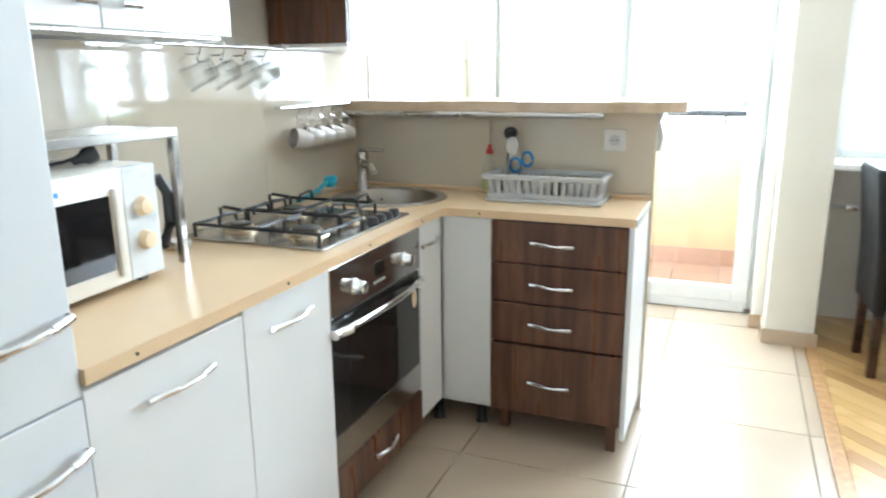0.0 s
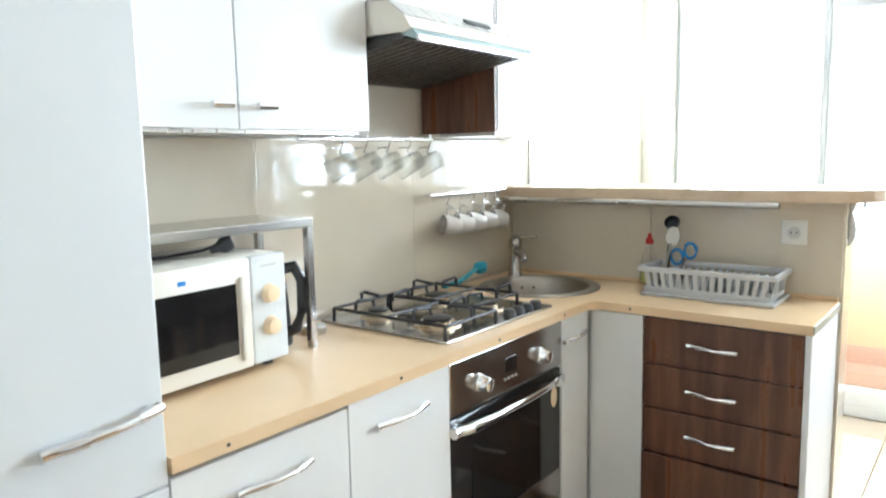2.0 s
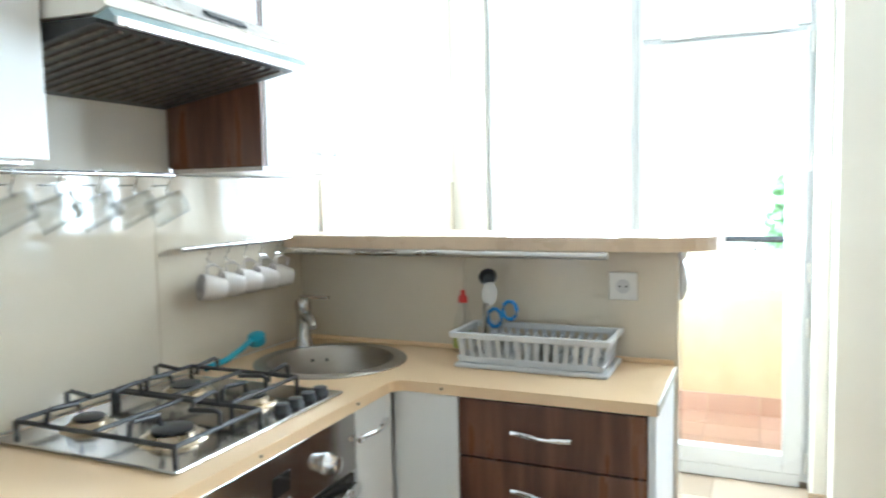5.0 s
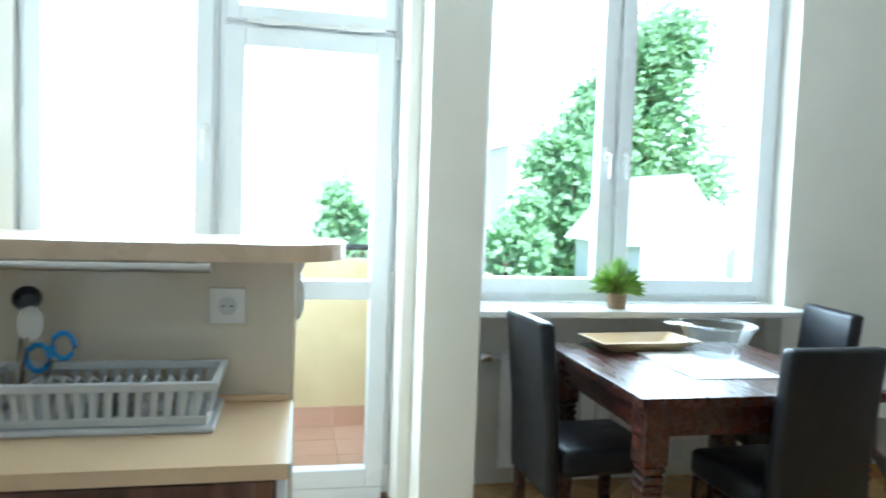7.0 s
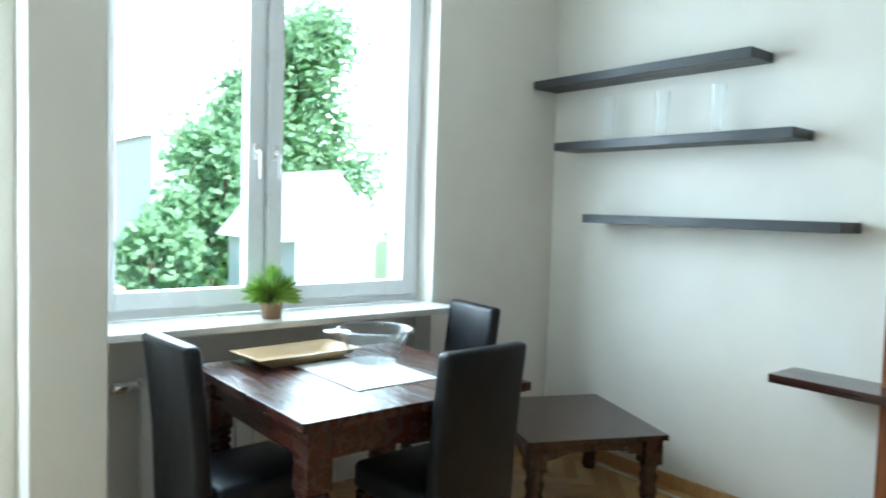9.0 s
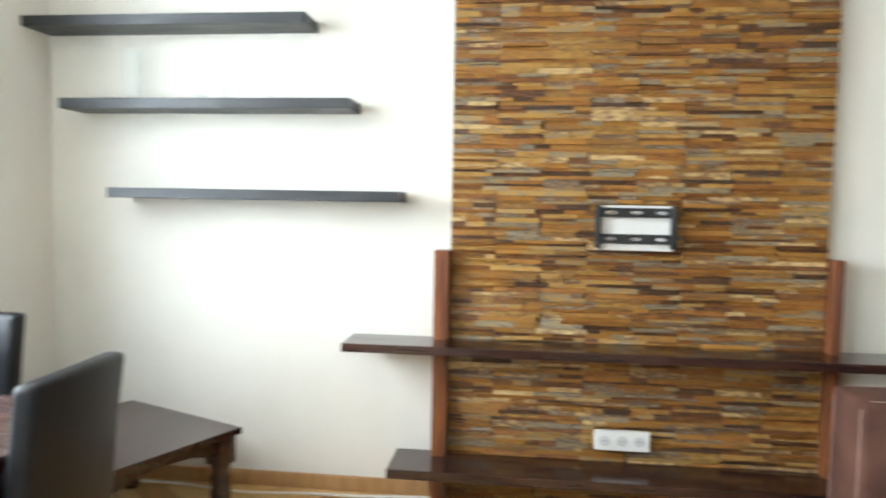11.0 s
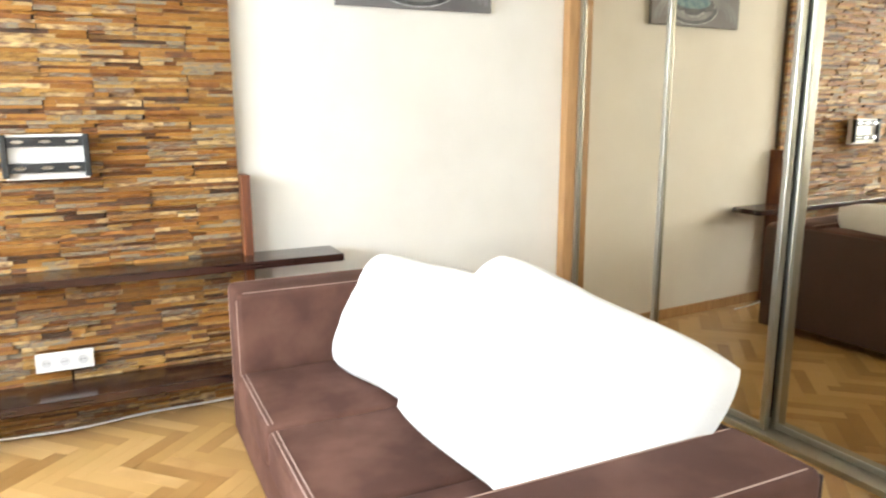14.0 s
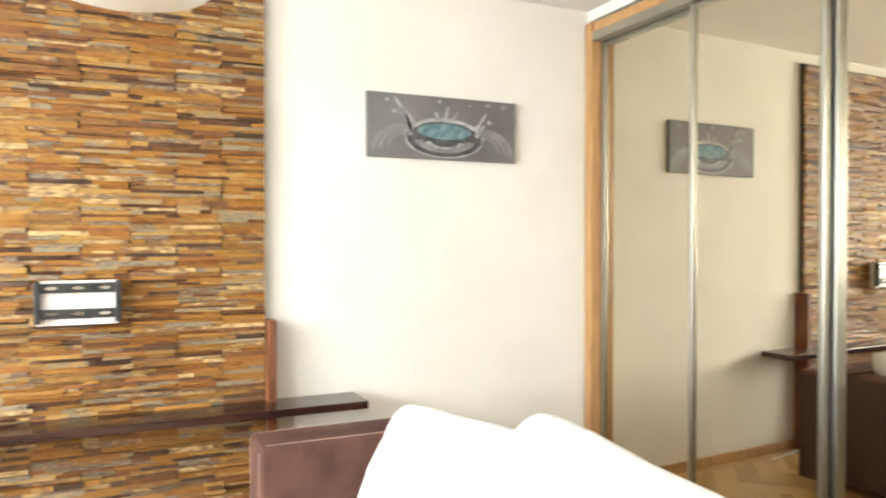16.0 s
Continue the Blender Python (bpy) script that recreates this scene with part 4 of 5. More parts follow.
tb = thing("dining_table", "square dark mahogany dining table with turned legs", "dining table", (2.86, 0.76, 0))
TX0, TX1, TY0, TY1 = 2.362, 3.29, 0.30, 1.19
for i in range(4):
    y0 = TX0 + i * 0.232
    part("tabletop_plank", box(y0 + 0.0008, y0 + 0.2312, TY0, TY1, 0.738, 0.77, 0.002), M_TABLEWOOD, tb)
part("apron", boxes([(TX0 + 0.06, TX1 - 0.06, TY0 + 0.05, TY0 + 0.075, 0.63, 0.737), (TX0 + 0.06, TX1 - 0.06, TY1 - 0.075, TY1 - 0.05, 0.63, 0.737), (TX0 + 0.05, TX0 + 0.075, TY0 + 0.076, TY1 - 0.076, 0.63, 0.737), (TX1 - 0.075, TX1 - 0.05, TY0 + 0.076, TY1 - 0.076, 0.63, 0.737)], 0.003), M_TABLEWOOD, tb)
for x in (TX0 + 0.075, TX1 - 0.075):
    for y in (TY0 + 0.075, TY1 - 0.075):
        turned_leg(tb, x, y, 0.736)


def lean(bm, z0, amount):
    for v in bm.verts:
        if v.co.z > z0:
            v.co.y -= amount * (v.co.z - z0) ** 1.3
    return bm


ch = thing("dining_chair", "black leather high-back dining chair with dark wooden legs", "chair", group="chairs round the table")
bmb = box(-0.185, 0.185, -0.215, -0.155, 0.30, 0.945, 0.018, 3)
bmesh.ops.bisect_plane(bmb, geom=bmb.verts[:] + bmb.edges[:] + bmb.faces[:], plane_co=(0, 0, 0.6), plane_no=(0, 0, 1))
bmesh.ops.bisect_plane(bmb, geom=bmb.verts[:] + bmb.edges[:] + bmb.faces[:], plane_co=(0, 0, 0.8), plane_no=(0, 0, 1))
part("backrest", lean(bmb, 0.45, 0.12), M_LEATHER, ch, smooth=True)
part("seat", box(-0.186, 0.186, -0.152, 0.24, 0.37, 0.475, 0.028, 4), M_LEATHER, ch, smooth=True)
for x in (-0.158, 0.158):
    for y in (-0.18, 0.205):
        part("leg", box(x - 0.02, x + 0.02, y - 0.02, y + 0.02, 0, 0.37 if y > 0 else 0.302, 0.004), M_DARKWOOD, ch)
chair_places = [pose(2.40, 0.86, 0, 0, 0, -87), pose(3.43, 1.07, 0, 0, 0, 82), pose(2.96, 0.445, 0, 0, 0, 3)]
ch.matrix_basis = chair_places[0]
for m in chair_places[1:]:
    copy_thing(ch, m)

solid("placemat", box(2.68, 3.03, 0.52, 0.97, 0.7705, 0.7735, 0.001), M_PAPER, "white rectangular placemat on the table", "placemat")
bw = thing("glass_bowl", "large clear glass salad bowl on the table", "bowl", (2.98, 0.87, 0.774))
part("bowl", lathe([(0.085, 0.774), (0.09, 0.778), (0.115, 0.83), (0.152, 0.905), (0.148, 0.905), (0.11, 0.832), (0.085, 0.784), (0.01, 0.784)], pose(2.98, 0.87, 0), 40), M_TUMBLER, bw, smooth=True)
part("rim", tube([(2.98 + 0.15 * math.cos(a / 36 * 6.2832), 0.87 + 0.15 * math.sin(a / 36 * 6.2832), 0.905) for a in range(37)], 0.005, 8), M_MUG, bw, smooth=True)
part("lug", lathe([(0.001, -0.004), (0.05, -0.003), (0.055, 0.0), (0.05, 0.004), (0.001, 0.004)], pose(2.84, 0.93, 0.90), 24), M_TUMBLER, bw, smooth=True)
tr = thing("wooden_tray", "pale wooden dish with sloping sides", "tray", (2.7, 1.05, 0.77))
b = bmesh.new()
o0 = [b.verts.new(v) for v in ((-0.15, -0.065, 0), (0.15, -0.065, 0), (0.15, 0.065, 0), (-0.15, 0.065, 0))]
o1 = [b.verts.new(v) for v in ((-0.23, -0.12, 0.045), (0.23, -0.12, 0.045), (0.23, 0.12, 0.045), (-0.23, 0.12, 0.045))]
i1 = [b.verts.new(v) for v in ((-0.215, -0.108, 0.045), (0.215, -0.108, 0.045), (0.215, 0.108, 0.045), (-0.215, 0.108, 0.045))]
i0 = [b.verts.new(v) for v in ((-0.145, -0.06, 0.012), (0.145, -0.06, 0.012), (0.145, 0.06, 0.012), (-0.145, 0.06, 0.012))]
for a, c in ((o0, o1), (o1, i1), (i1, i0)):
    for k in range(4):
        b.faces.new((a[k], a[(k + 1) % 4], c[(k + 1) % 4], c[k]))
b.faces.new(o0), b.faces.new(i0)
b.transform(pose(2.735, 1.06, 0.7703, 0, 0, 4))
part("dish", b, M_TRAY, tr)

pp = thing("potted_plant", "small green potted plant on the window sill", "plant", (2.755, 1.33, 0.9))
part("pot", lathe([(0.036, 0.9002), (0.04, 0.904), (0.05, 0.985), (0.052, 0.99), (0.047, 0.99), (0.045, 0.975), (0.01, 0.972)], pose(2.755, 1.33, 0), 28), M_POT, pp, "brown clay pot", True)
rng = random.Random(4)
verts, faces = [], []
for i in range(420):
    a, e = rng.uniform(0, 6.283), rng.uniform(0.15, 1.5)
    L = rng.uniform(0.09, 0.15) * (0.75 + 0.35 * math.sin(e))
    d = Vector((math.cos(a) * math.cos(e), math.sin(a) * math.cos(e), math.sin(e)))
    s = d.cross(Vector((0, 0, 1))).normalized() * 0.005
    base = Vector((2.755, 1.33, 0.975)) + d * 0.02
    mid, tip = base + d * L * 0.6, base + d * L + Vector((0, 0, -0.03 * math.cos(e)))
    n = len(verts)
    verts += [base - s * 0.4, base + s * 0.4, mid + s, tip, mid - s]
    faces.append((n, n + 1, n + 2, n + 3, n + 4))
me = bpy.data.meshes.new("foliage")
me.from_pydata(verts, [], faces)
me.materials.append(M_LEAF)
fo = new("foliage", me)
fo.parent, fo.matrix_parent_inverse = pp, BASE[pp.name].inverted()
tagged(fo, "bright green feathery leaves")

rd = thing("radiator", "white ribbed radiator under the window sill", "radiator", (2.9, 1.47, 0.1))
for i in range(12):
    x = 2.25 + i * 0.08
    bm = box(x, x + 0.074, 1.44, 1.455, 0.12, 0.64, 0.006)
    box(x + 0.027, x + 0.047, 1.455, 1.53, 0.13, 0.63, 0.004, bm=bm)
    box(x + 0.005, x + 0.069, 1.45, 1.535, 0.64, 0.66, 0.006, bm=bm)
    part("rib", bm, M_RAD, rd)
part("pipe", tube([(2.06, 1.49, 0.645), (2.25, 1.49, 0.645)], 0.012), M_RAD, rd, smooth=True)
part("valve", lathe([(0.02, -0.03), (0.024, -0.02), (0.024, 0.02), (0.016, 0.03)], pose(2.18, 1.47, 0.645, 0, 90, 0), 18), M_CHROME, rd, "chrome valve head", True)
for x in (2.36, 3.1):
    part("foot", box(x, x + 0.03, 1.46, 1.52, 0.0, 0.13), M_RAD, rd)

bn = thing("coffee_table", "low dark wooden side table with carved apron", "side table", (4.0, 0.6, 0))
BMX = pose(4.09, 0.81, 0, 0, 0, -24.4)


def bbox(*r, bev=0.004):
    b = box(*r, bevel=bev)
    b.transform(BMX)
    return b


part("top", bbox(-0.345, 0.345, -0.365, 0.365, 0.36, 0.388), M_DARKWOOD, bn)
for x in (-0.285, 0.285):
    for y in (-0.3, 0.3):
        b = lathe([(0.03, 0), (0.04, 0.02), (0.034, 0.06), (0.045, 0.11), (0.036, 0.14), (0.046, 0.18), (0.036, 0.21), (0.042, 0.23), (0.04, 0.24)], pose(x, y, 0), 20)
        box(x - 0.045, x + 0.045, y - 0.045, y + 0.045, 0.24, 0.359, 0.004, bm=b)
        b.transform(BMX)
        part("leg", b, M_DARKWOOD, bn, smooth=True)
for y in (-0.32, 0.305):
    o = [(-0.24, 0.359), (-0.24, 0.28), (-0.18, 0.295), (-0.12, 0.312), (0, 0.32), (0.12, 0.312), (0.18, 0.295), (0.24, 0.28), (0.24, 0.359)]
    part("apron", prism(o, -y - 0.015, -y, m=BMX @ turn), M_DARKWOOD, bn)
    part("apron", prism(o, -y - 0.015, -y, m=BMX @ pose(0, 0, 0, 0, 0, 90) @ turn), M_DARKWOOD, bn)

# ---- wall with slate ----
for y0, y1, z in ((0.12, 1.415, 2.138), (-0.078, 1.244, 1.778), (-0.29, 1.022, 1.386)):
    solid("wall_shelf", box(4.40, 4.597, y0, y1, z - 0.045, z, 0.002), M_SHELF, "black floating wall shelf", "wall shelf", "floating shelves")
for y in (0.955, 0.625, 0.325):
    solid("tall_glass", lathe([(0.026, 1.7782), (0.03, 1.781), (0.032, 1.843), (0.04, 2.008), (0.0375, 2.008), (0.029, 1.843), (0.027, 1.801), (0.005, 1.799)], pose(4.5, y, 0), 24), M_TUMBLER, "tall clear glass on the wall shelf", "glass", "glasses on the shelf", smooth=True)

slate = setting("slate_wall_panel", box(4.57, 4.598, -2.08, -0.50, 0.0, 2.80), M_SLATEBACK, "split slate cladding panel in rust and amber tones")
for y0, y1 in ((-0.498, -0.435), (-2.125, -2.082)):
    solid("side_board", box(4.49, 4.598, y0, y1, 0.0, 1.135, 0.003), M_REDWOOD, "reddish brown upright board beside the slate panel", "board", "boards beside the slate")
solid("wall_shelf", box(4.33, 4.565, -2.53, -0.065, 0.708, 0.745, 0.003), M_DARKWOOD, "long dark wooden shelf across the slate panel", "shelf", "long shelves")
solid("wall_shelf", box(4.30, 4.565, -2.10, -0.27, 0.185, 0.225, 0.003), M_DARKWOOD, "long low dark wooden shelf across the slate panel", "shelf", "long shelves")

tv = thing("television_bracket", "black metal television wall bracket on a white box", "wall bracket", (4.53, -1.28, 1.26))
part("box", box(4.49, 4.53, -1.44, -1.125, 1.155, 1.345, 0.003), M_WHITEPLAST, tv, "white recessed box")
for z in (1.205, 1.315):
    bm = box(4.468, 4.489, -1.44, -1.125, z - 0.02, z + 0.02, 0.003)
    r = part("rail", bm, M_IRON, tv, "black slotted rail")
    for y in (-1.385, -1.283, -1.18):
        part("slot", lathe([(0.001, 0), (0.012, 0.0005), (0.012, 0.001)], pose(4.468, y, z, 0, -90, 0) @ Matrix.Diagonal((0.6, 2.0, 1, 1)), 16), M_CHROME, r)
for y in (-1.437, -1.128):
    part("upright", box(4.46, 4.488, y - 0.012, y + 0.012, 1.165, 1.345, 0.004), M_IRON, tv)
ts = thing("triple_socket", "white triple wall socket on the slate", "socket", (4.5, -1.26, 0.33))
part("plate", box(4.507, 4.53, -1.38, -1.145, 0.288, 0.375, 0.004), M_WHITEPLAST, ts)
# wells coloured grey to paint the shade inside the white sockets
for y in (-1.335, -1.262, -1.189):
    w = part("well", lathe([(0.021, 0.0), (0.022, 0.003), (0.019, 0.003), (0.018, 0.001)], pose(4.507, y, 0.332, 0, -90, 0), 22), M_RACK, ts, smooth=True)
    for dy in (-0.008, 0.008):
        part("hole", lathe([(0.003, 0), (0.003, 0.001)], pose(4.5055, y + dy, 0.332, 0, -90, 0), 8), M_BLACK, w)
cable = thing("floor_cable", "white cable lying along the wall", "cable", (4.4, -1.0, 0.005))
pts = []
for i in range(60):
    y = 1.0 - i * 0.06
    pts.append((4.52 - 0.05 * math.sin((y + 0.4) * 2.1) ** 2 + 0.008 * math.sin(y * 11), y, 0.018))
part("lead", tube(pts, 0.006, 8), M_WHITEPLAST, cable, smooth=True)

# picture with a splash print
pc = thing("wall_picture", "wide grey canvas print of a water splash", "picture", (4.58, -3.1, 2.08))
PY0, PY1, PZ0, PZ1 = -3.482, -2.604, 1.952, 2.288
part("canvas", box(4.572, 4.598, PY0, PY1, PZ0, PZ1, 0.002), M_CANVAS, pc)
px = Matrix(((0, 0, -1, 4.5715), (-1, 0, 0, (PY0 + PY1) / 2), (0, 1, 0, PZ0), (0, 0, 0, 1)))


def blob(cx, cz, rx, rz, h, material, a0=0, a1=360, inner=0.0):
    o = [(cx + rx * math.cos(radians(a0 + (a1 - a0) * i / 26)), cz + rz * math.sin(radians(a0 + (a1 - a0) * i / 26))) for i in range(27 if a1 - a0 < 360 else 26)]
    if inner:
        o += [(cx + inner * (x - cx), cz + inner * (z - cz)) for x, z in reversed(o)]
    part("print", prism(o, 0, h, m=px), material, pc)


for s_ in (-1, 1):
    for k, (rx, rz) in enumerate(((0.19, 0.15), (0.145, 0.115), (0.10, 0.08))):
        blob(s_ * 0.235, 0.03 + 0.012 * k, rx, rz, 0.0006 + 0.0002 * k, M_RIPPLE, 0, 180, 0.84)
blob(0.0, 0.115, 0.235, 0.108, 0.0012, M_SPLASHINK)
blob(0.0, 0.112, 0.222, 0.098, 0.0015, M_DARKINK)
blob(0.0, 0.105, 0.18, 0.07, 0.0018, M_RIPPLE, 185, 355, 0.72)
blob(0.0, 0.10, 0.12, 0.045, 0.002, M_SPLASHINK, 190, 350, 0.7)
blob(0.0, 0.15, 0.16, 0.042, 0.0021, M_TEALINK)
blob(0.0, 0.155, 0.19, 0.055, 0.0023, M_SPLASHINK, 15, 165, 0.86)
for x0, z0, x1, z1 in ((-0.19, 0.15, -0.27, 0.26), (-0.17, 0.17, -0.30, 0.325), (-0.20, 0.12, -0.22, 0.24), (-0.03, 0.2, -0.055, 0.25), (0.0, 0.2, 0.02, 0.285), (0.03, 0.2, 0.08, 0.26), (0.18, 0.16, 0.25, 0.26), (0.19, 0.13, 0.24, 0.2)):
    d = Vector((x1 - x0, z1 - z0)).normalized()
    q = Vector((-d.y, d.x)) * 0.013
    part("print", prism([(x0 - q.x, z0 - q.y), (x0 + q.x, z0 + q.y), (x1 + q.x * 0.3, z1 + q.y * 0.3), (x1 - q.x * 0.3, z1 - q.y * 0.3)], 0, 0.0026, m=px), M_SPLASHINK, pc)
for x, z, r in ((-0.29, 0.245, 0.014), (0.27, 0.215, 0.012), (0.36, 0.31, 0.014), (0.26, 0.31, 0.01), (-0.03, 0.31, 0.009), (-0.33, 0.3, 0.008), (0.15, 0.3, 0.006)):
    blob(x, z, r, r, 0.0018, M_SPLASHINK)

# ---- sofa ----
sf = thing("sofa", "brown suede sofa with low square arms", "sofa", (3.0, -2.35, 0))
SFX0, SFX1, SFY0, SFY1 = 1.90, 4.09, -2.79, -1.93


def stitched(name, r, material=M_SUEDE, bev=0.022):
    return part(name, box(*r, bevel=bev, seg=3), material, sf, smooth=True)


stitched("base", (SFX0 + 0.05, SFX1 - 0.05, SFY0 + 0.03, SFY1 + 0.012, 0.07, 0.26))
for x0, x1 in ((3.845, SFX1), (SFX0, 2.145)):
    a = stitched("arm", (x0, x1, SFY0, SFY1, 0.05, 0.72))
    for dx in (x0 + 0.02, x1 - 0.02):
        part("seam", tube([(dx, SFY0 + 0.03, 0.7195), (dx, SFY1 - 0.03, 0.7195), (dx, SFY1 - 0.008, 0.71), (dx, SFY1 - 0.0005, 0.69), (dx, SFY1 - 0.0005, 0.1)], 0.0022, 6), M_STITCH, a)
bk = stitched("backrest", (2.147, 3.843, SFY0 + 0.002, -2.60, 0.2, 0.71))
part("back_cover", box(SFX0 + 0.01, SFX1 - 0.01, SFY0 - 0.012, SFY0 - 0.001, 0.06, 0.70, 0.004), M_SOFABACK, sf, "dark leatherette back")
for i in range(3):
    x0 = 2.148 + i * 0.566
    c = stitched("seat_cushion", (x0 + 0.001, x0 + 0.563, -2.598, SFY1 + 0.02, 0.24, 0.395), bev=0.028)
    part("seam", tube([(x0 + 0.03, SFY1 + 0.003, 0.392), (x0 + 0.535, SFY1 + 0.003, 0.392)], 0.0022, 6), M_STITCH, c)
    part("seam", tube([(x0 + 0.03, SFY1 - 0.012, 0.396), (x0 + 0.535, SFY1 - 0.012, 0.396)], 0.0022, 6), M_STITCH, c)
for x in (SFX0 + 0.1, SFX1 - 0.1):
    for y in (SFY0 + 0.08, SFY1 - 0.08):
        part("foot", lathe([(0.025, 0), (0.03, 0.07)], pose(x, y, 0), 14), M_BLACK, sf)


def pillow(m, w, h, t, seed):
    b = bmesh.new()
    n = 26
    rnd = Vector((seed * 3.1, seed * 1.7, 0))
    g = []
    for side in (1, -1):
        rows = []
        for i in range(n + 1):
            row = []
            for j in range(n + 1):
                u, v = 2 * i / n - 1, 2 * j / n - 1
                e = max(0.0, (1 - u ** 4) * (1 - v ** 4)) ** 0.5
                pin = 1 - 0.06 * (1 - abs(u)) * v * v
                pin2 = 1 - 0.06 * (1 - abs(v)) * u * u
                wr = 0.012 * noise.noise(Vector((u * 2.2, v * 2.2, side)) + rnd) + 0.006 * noise.noise(Vector((u * 6, v * 6, side)) + rnd)
                uu, vv = u * (1 - 0.09 * v ** 4), v * (1 - 0.09 * u ** 4)
                row.append(b.verts.new((uu * w / 2 * pin2, vv * h / 2 * pin, side * (t / 2 * e * (0.85 + 0.15 * (1 - u * u))) + wr * e)))
            rows.append(row)
        for i in range(n):
            for j in range(n):
                b.faces.new((rows[i][j], rows[i + 1][j], rows[i + 1][j + 1], rows[i][j + 1]))
    bmesh.ops.remove_doubles(b, verts=b.verts[:], dist=0.0015)
    b.transform(m)
    return solid("pillow", b, M_PILLOW, "plump white cotton pillow lying against the sofa back", "pillow", "white pillows", smooth=True)


def laid(center, across, up):
    """A pose from a middle, the way across and the way up."""
    a = Vector(across).normalized()
    n = a.cross(Vector(up)).normalized()
    u = n.cross(a)
    m = Matrix((a, u, n)).transposed().to_4x4()
    return Matrix.Translation(center) @ m


pillow(laid((3.44, -2.49, 0.635), (-0.60, -0.10, 0.035), (-0.08, -0.23, 0.38)), 0.84, 0.54, 0.26, 1)
pillow(laid((2.52, -2.52, 0.71), (-0.66, -0.18, -0.13), (0.06, -0.27, 0.34)), 0.88, 0.62, 0.30, 2)


# ---- mirrored wardrobe ----
wd = thing("wardrobe", "built-in wardrobe with sliding bronze mirror doors", "wardrobe", (3.5, -4.3, 0))
WTURN = Matrix.Translation((4.53, -4.0, 0)) @ Matrix.Rotation(radians(1.8), 4, "Z") @ Matrix.Translation((-4.53, 4.0, 0))


def wbox(*r, bev=0.003):
    """A box in the wardrobe's slightly skewed front."""
    b = box(*r, bevel=bev)
    b.transform(WTURN)
    return b


part("side_post", box(4.535, 4.598, -4.06, -3.975, 0.0, 2.80, 0.003), M_OAKTRIM, wd, "oak-coloured edge board")
part("side_post", box(2.442, 2.456, -4.12, -3.985, 0.0, 2.80, 0.003), M_OAKTRIM, wd, "oak-coloured edge board")
part("header", wbox(2.458, 4.533, -4.06, -3.985, 2.742, 2.80), M_OAKTRIM, wd)
part("top_rail", wbox(2.458, 4.533, -4.16, -3.975, 2.69, 2.74), M_ALU, wd)
part("bottom_rail", wbox(2.458, 4.533, -4.16, -3.975, 0.002, 0.03), M_ALU, wd)
for x0, x1, y in ((3.775, 4.53, -4.06), (3.065, 3.80, -4.02), (2.46, 3.075, -4.075)):
    d = part("mirror_door", wbox(x0 + 0.02, x1 - 0.02, y - 0.012, y, 0.05, 2.68, bev=0.0), M_MIRROR, wd, "bronze-tinted mirror")
    for xa in (x0, x1 - 0.026):
        part("stile", wbox(xa, xa + 0.026, y - 0.02, y + 0.018, 0.032, 2.688, bev=0.004), M_ALU, d, "slim metal stile")
    part("rail", wbox(x0 + 0.027, x1 - 0.027, y - 0.02, y + 0.01, 0.032, 0.06), M_ALU, d)
    part("rail", wbox(x0 + 0.027, x1 - 0.027, y - 0.02, y + 0.01, 2.66, 2.688), M_ALU, d)
part("carcass", box(2.46, 4.59, -4.64, -4.26, 0.0, 2.7), M_DARKWOOD, wd)

# pendant lamp
lp = thing("pendant_lamp", "white opal pendant lamp under the ceiling", "pendant lamp", (2.55, -1.48, 2.1))
part("shade", lathe([(0.005, 1.965), (0.08, 1.97), (0.16, 1.995), (0.2, 2.04), (0.2, 2.09), (0.16, 2.15), (0.09, 2.19), (0.03, 2.2)], pose(2.55, -1.45, 0.0), 40), M_LAMP, lp, smooth=True)
part("cord", tube([(2.55, -1.45, 2.2), (2.55, -1.45, 2.84)], 0.004), M_WHITEPLAST, lp)
part("rose", lathe([(0.05, 2.84), (0.05, 2.87), (0.045, 2.88)], pose(2.55, -1.45, 0), 24), M_WHITEPLAST, lp, smooth=True)

# ---- balcony and outside ----
setting("balcony_floor", box(-0.6, 2.3, WY + 0.001, 2.75, -0.25, -0.03), M_GROUT, "balcony slab with mortar bed")
setting("balcony_parapet", boxes([(-0.6, 2.3, 2.60, 2.75, -0.03, 1.0), (2.15, 2.3, WY + 0.001, 2.60, -0.03, 1.0)]), M_YELLOW, "yellow rendered balcony parapet")
bf = bpy.data.objects["balcony_floor"]
for i in range(9):
    for j in range(3):
        x, y = -0.58 + i * 0.303, 1.845 + j * 0.25
        part("tile", box(x, min(x + 0.3, 2.149), y, y + 0.247, -0.029, -0.02, 0.002), M_TERRA, bf)
    part("skirting_tile", box(-0.58 + i * 0.303, min(-0.28 + i * 0.303, 2.149), 2.585, 2.599, -0.02, 0.1, 0.002), M_TERRA, bf)
rail = thing("balcony_railing", "dark metal handrail on the balcony parapet", "railing", (1, 2.67, 1.0))
part("handrail", tube([(-0.6, 2.67, 1.07), (2.28, 2.67, 1.07)], 0.02), M_IRON, rail, smooth=True)
for i in range(6):
    part("post", tube([(-0.5 + i * 0.5, 2.67, 0.99), (-0.5 + i * 0.5, 2.67, 1.06)], 0.01), M_IRON, rail)
# added glowing sheet far off, whitens the sky seen through the windows
sheet_glow = bpy.data.materials.new("sky_sheet_glow")
sheet_glow.use_nodes = True
hb = sheet_glow.node_tree.nodes["Principled BSDF"]
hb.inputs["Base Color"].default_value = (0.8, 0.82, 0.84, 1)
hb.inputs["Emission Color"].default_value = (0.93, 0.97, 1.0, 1)
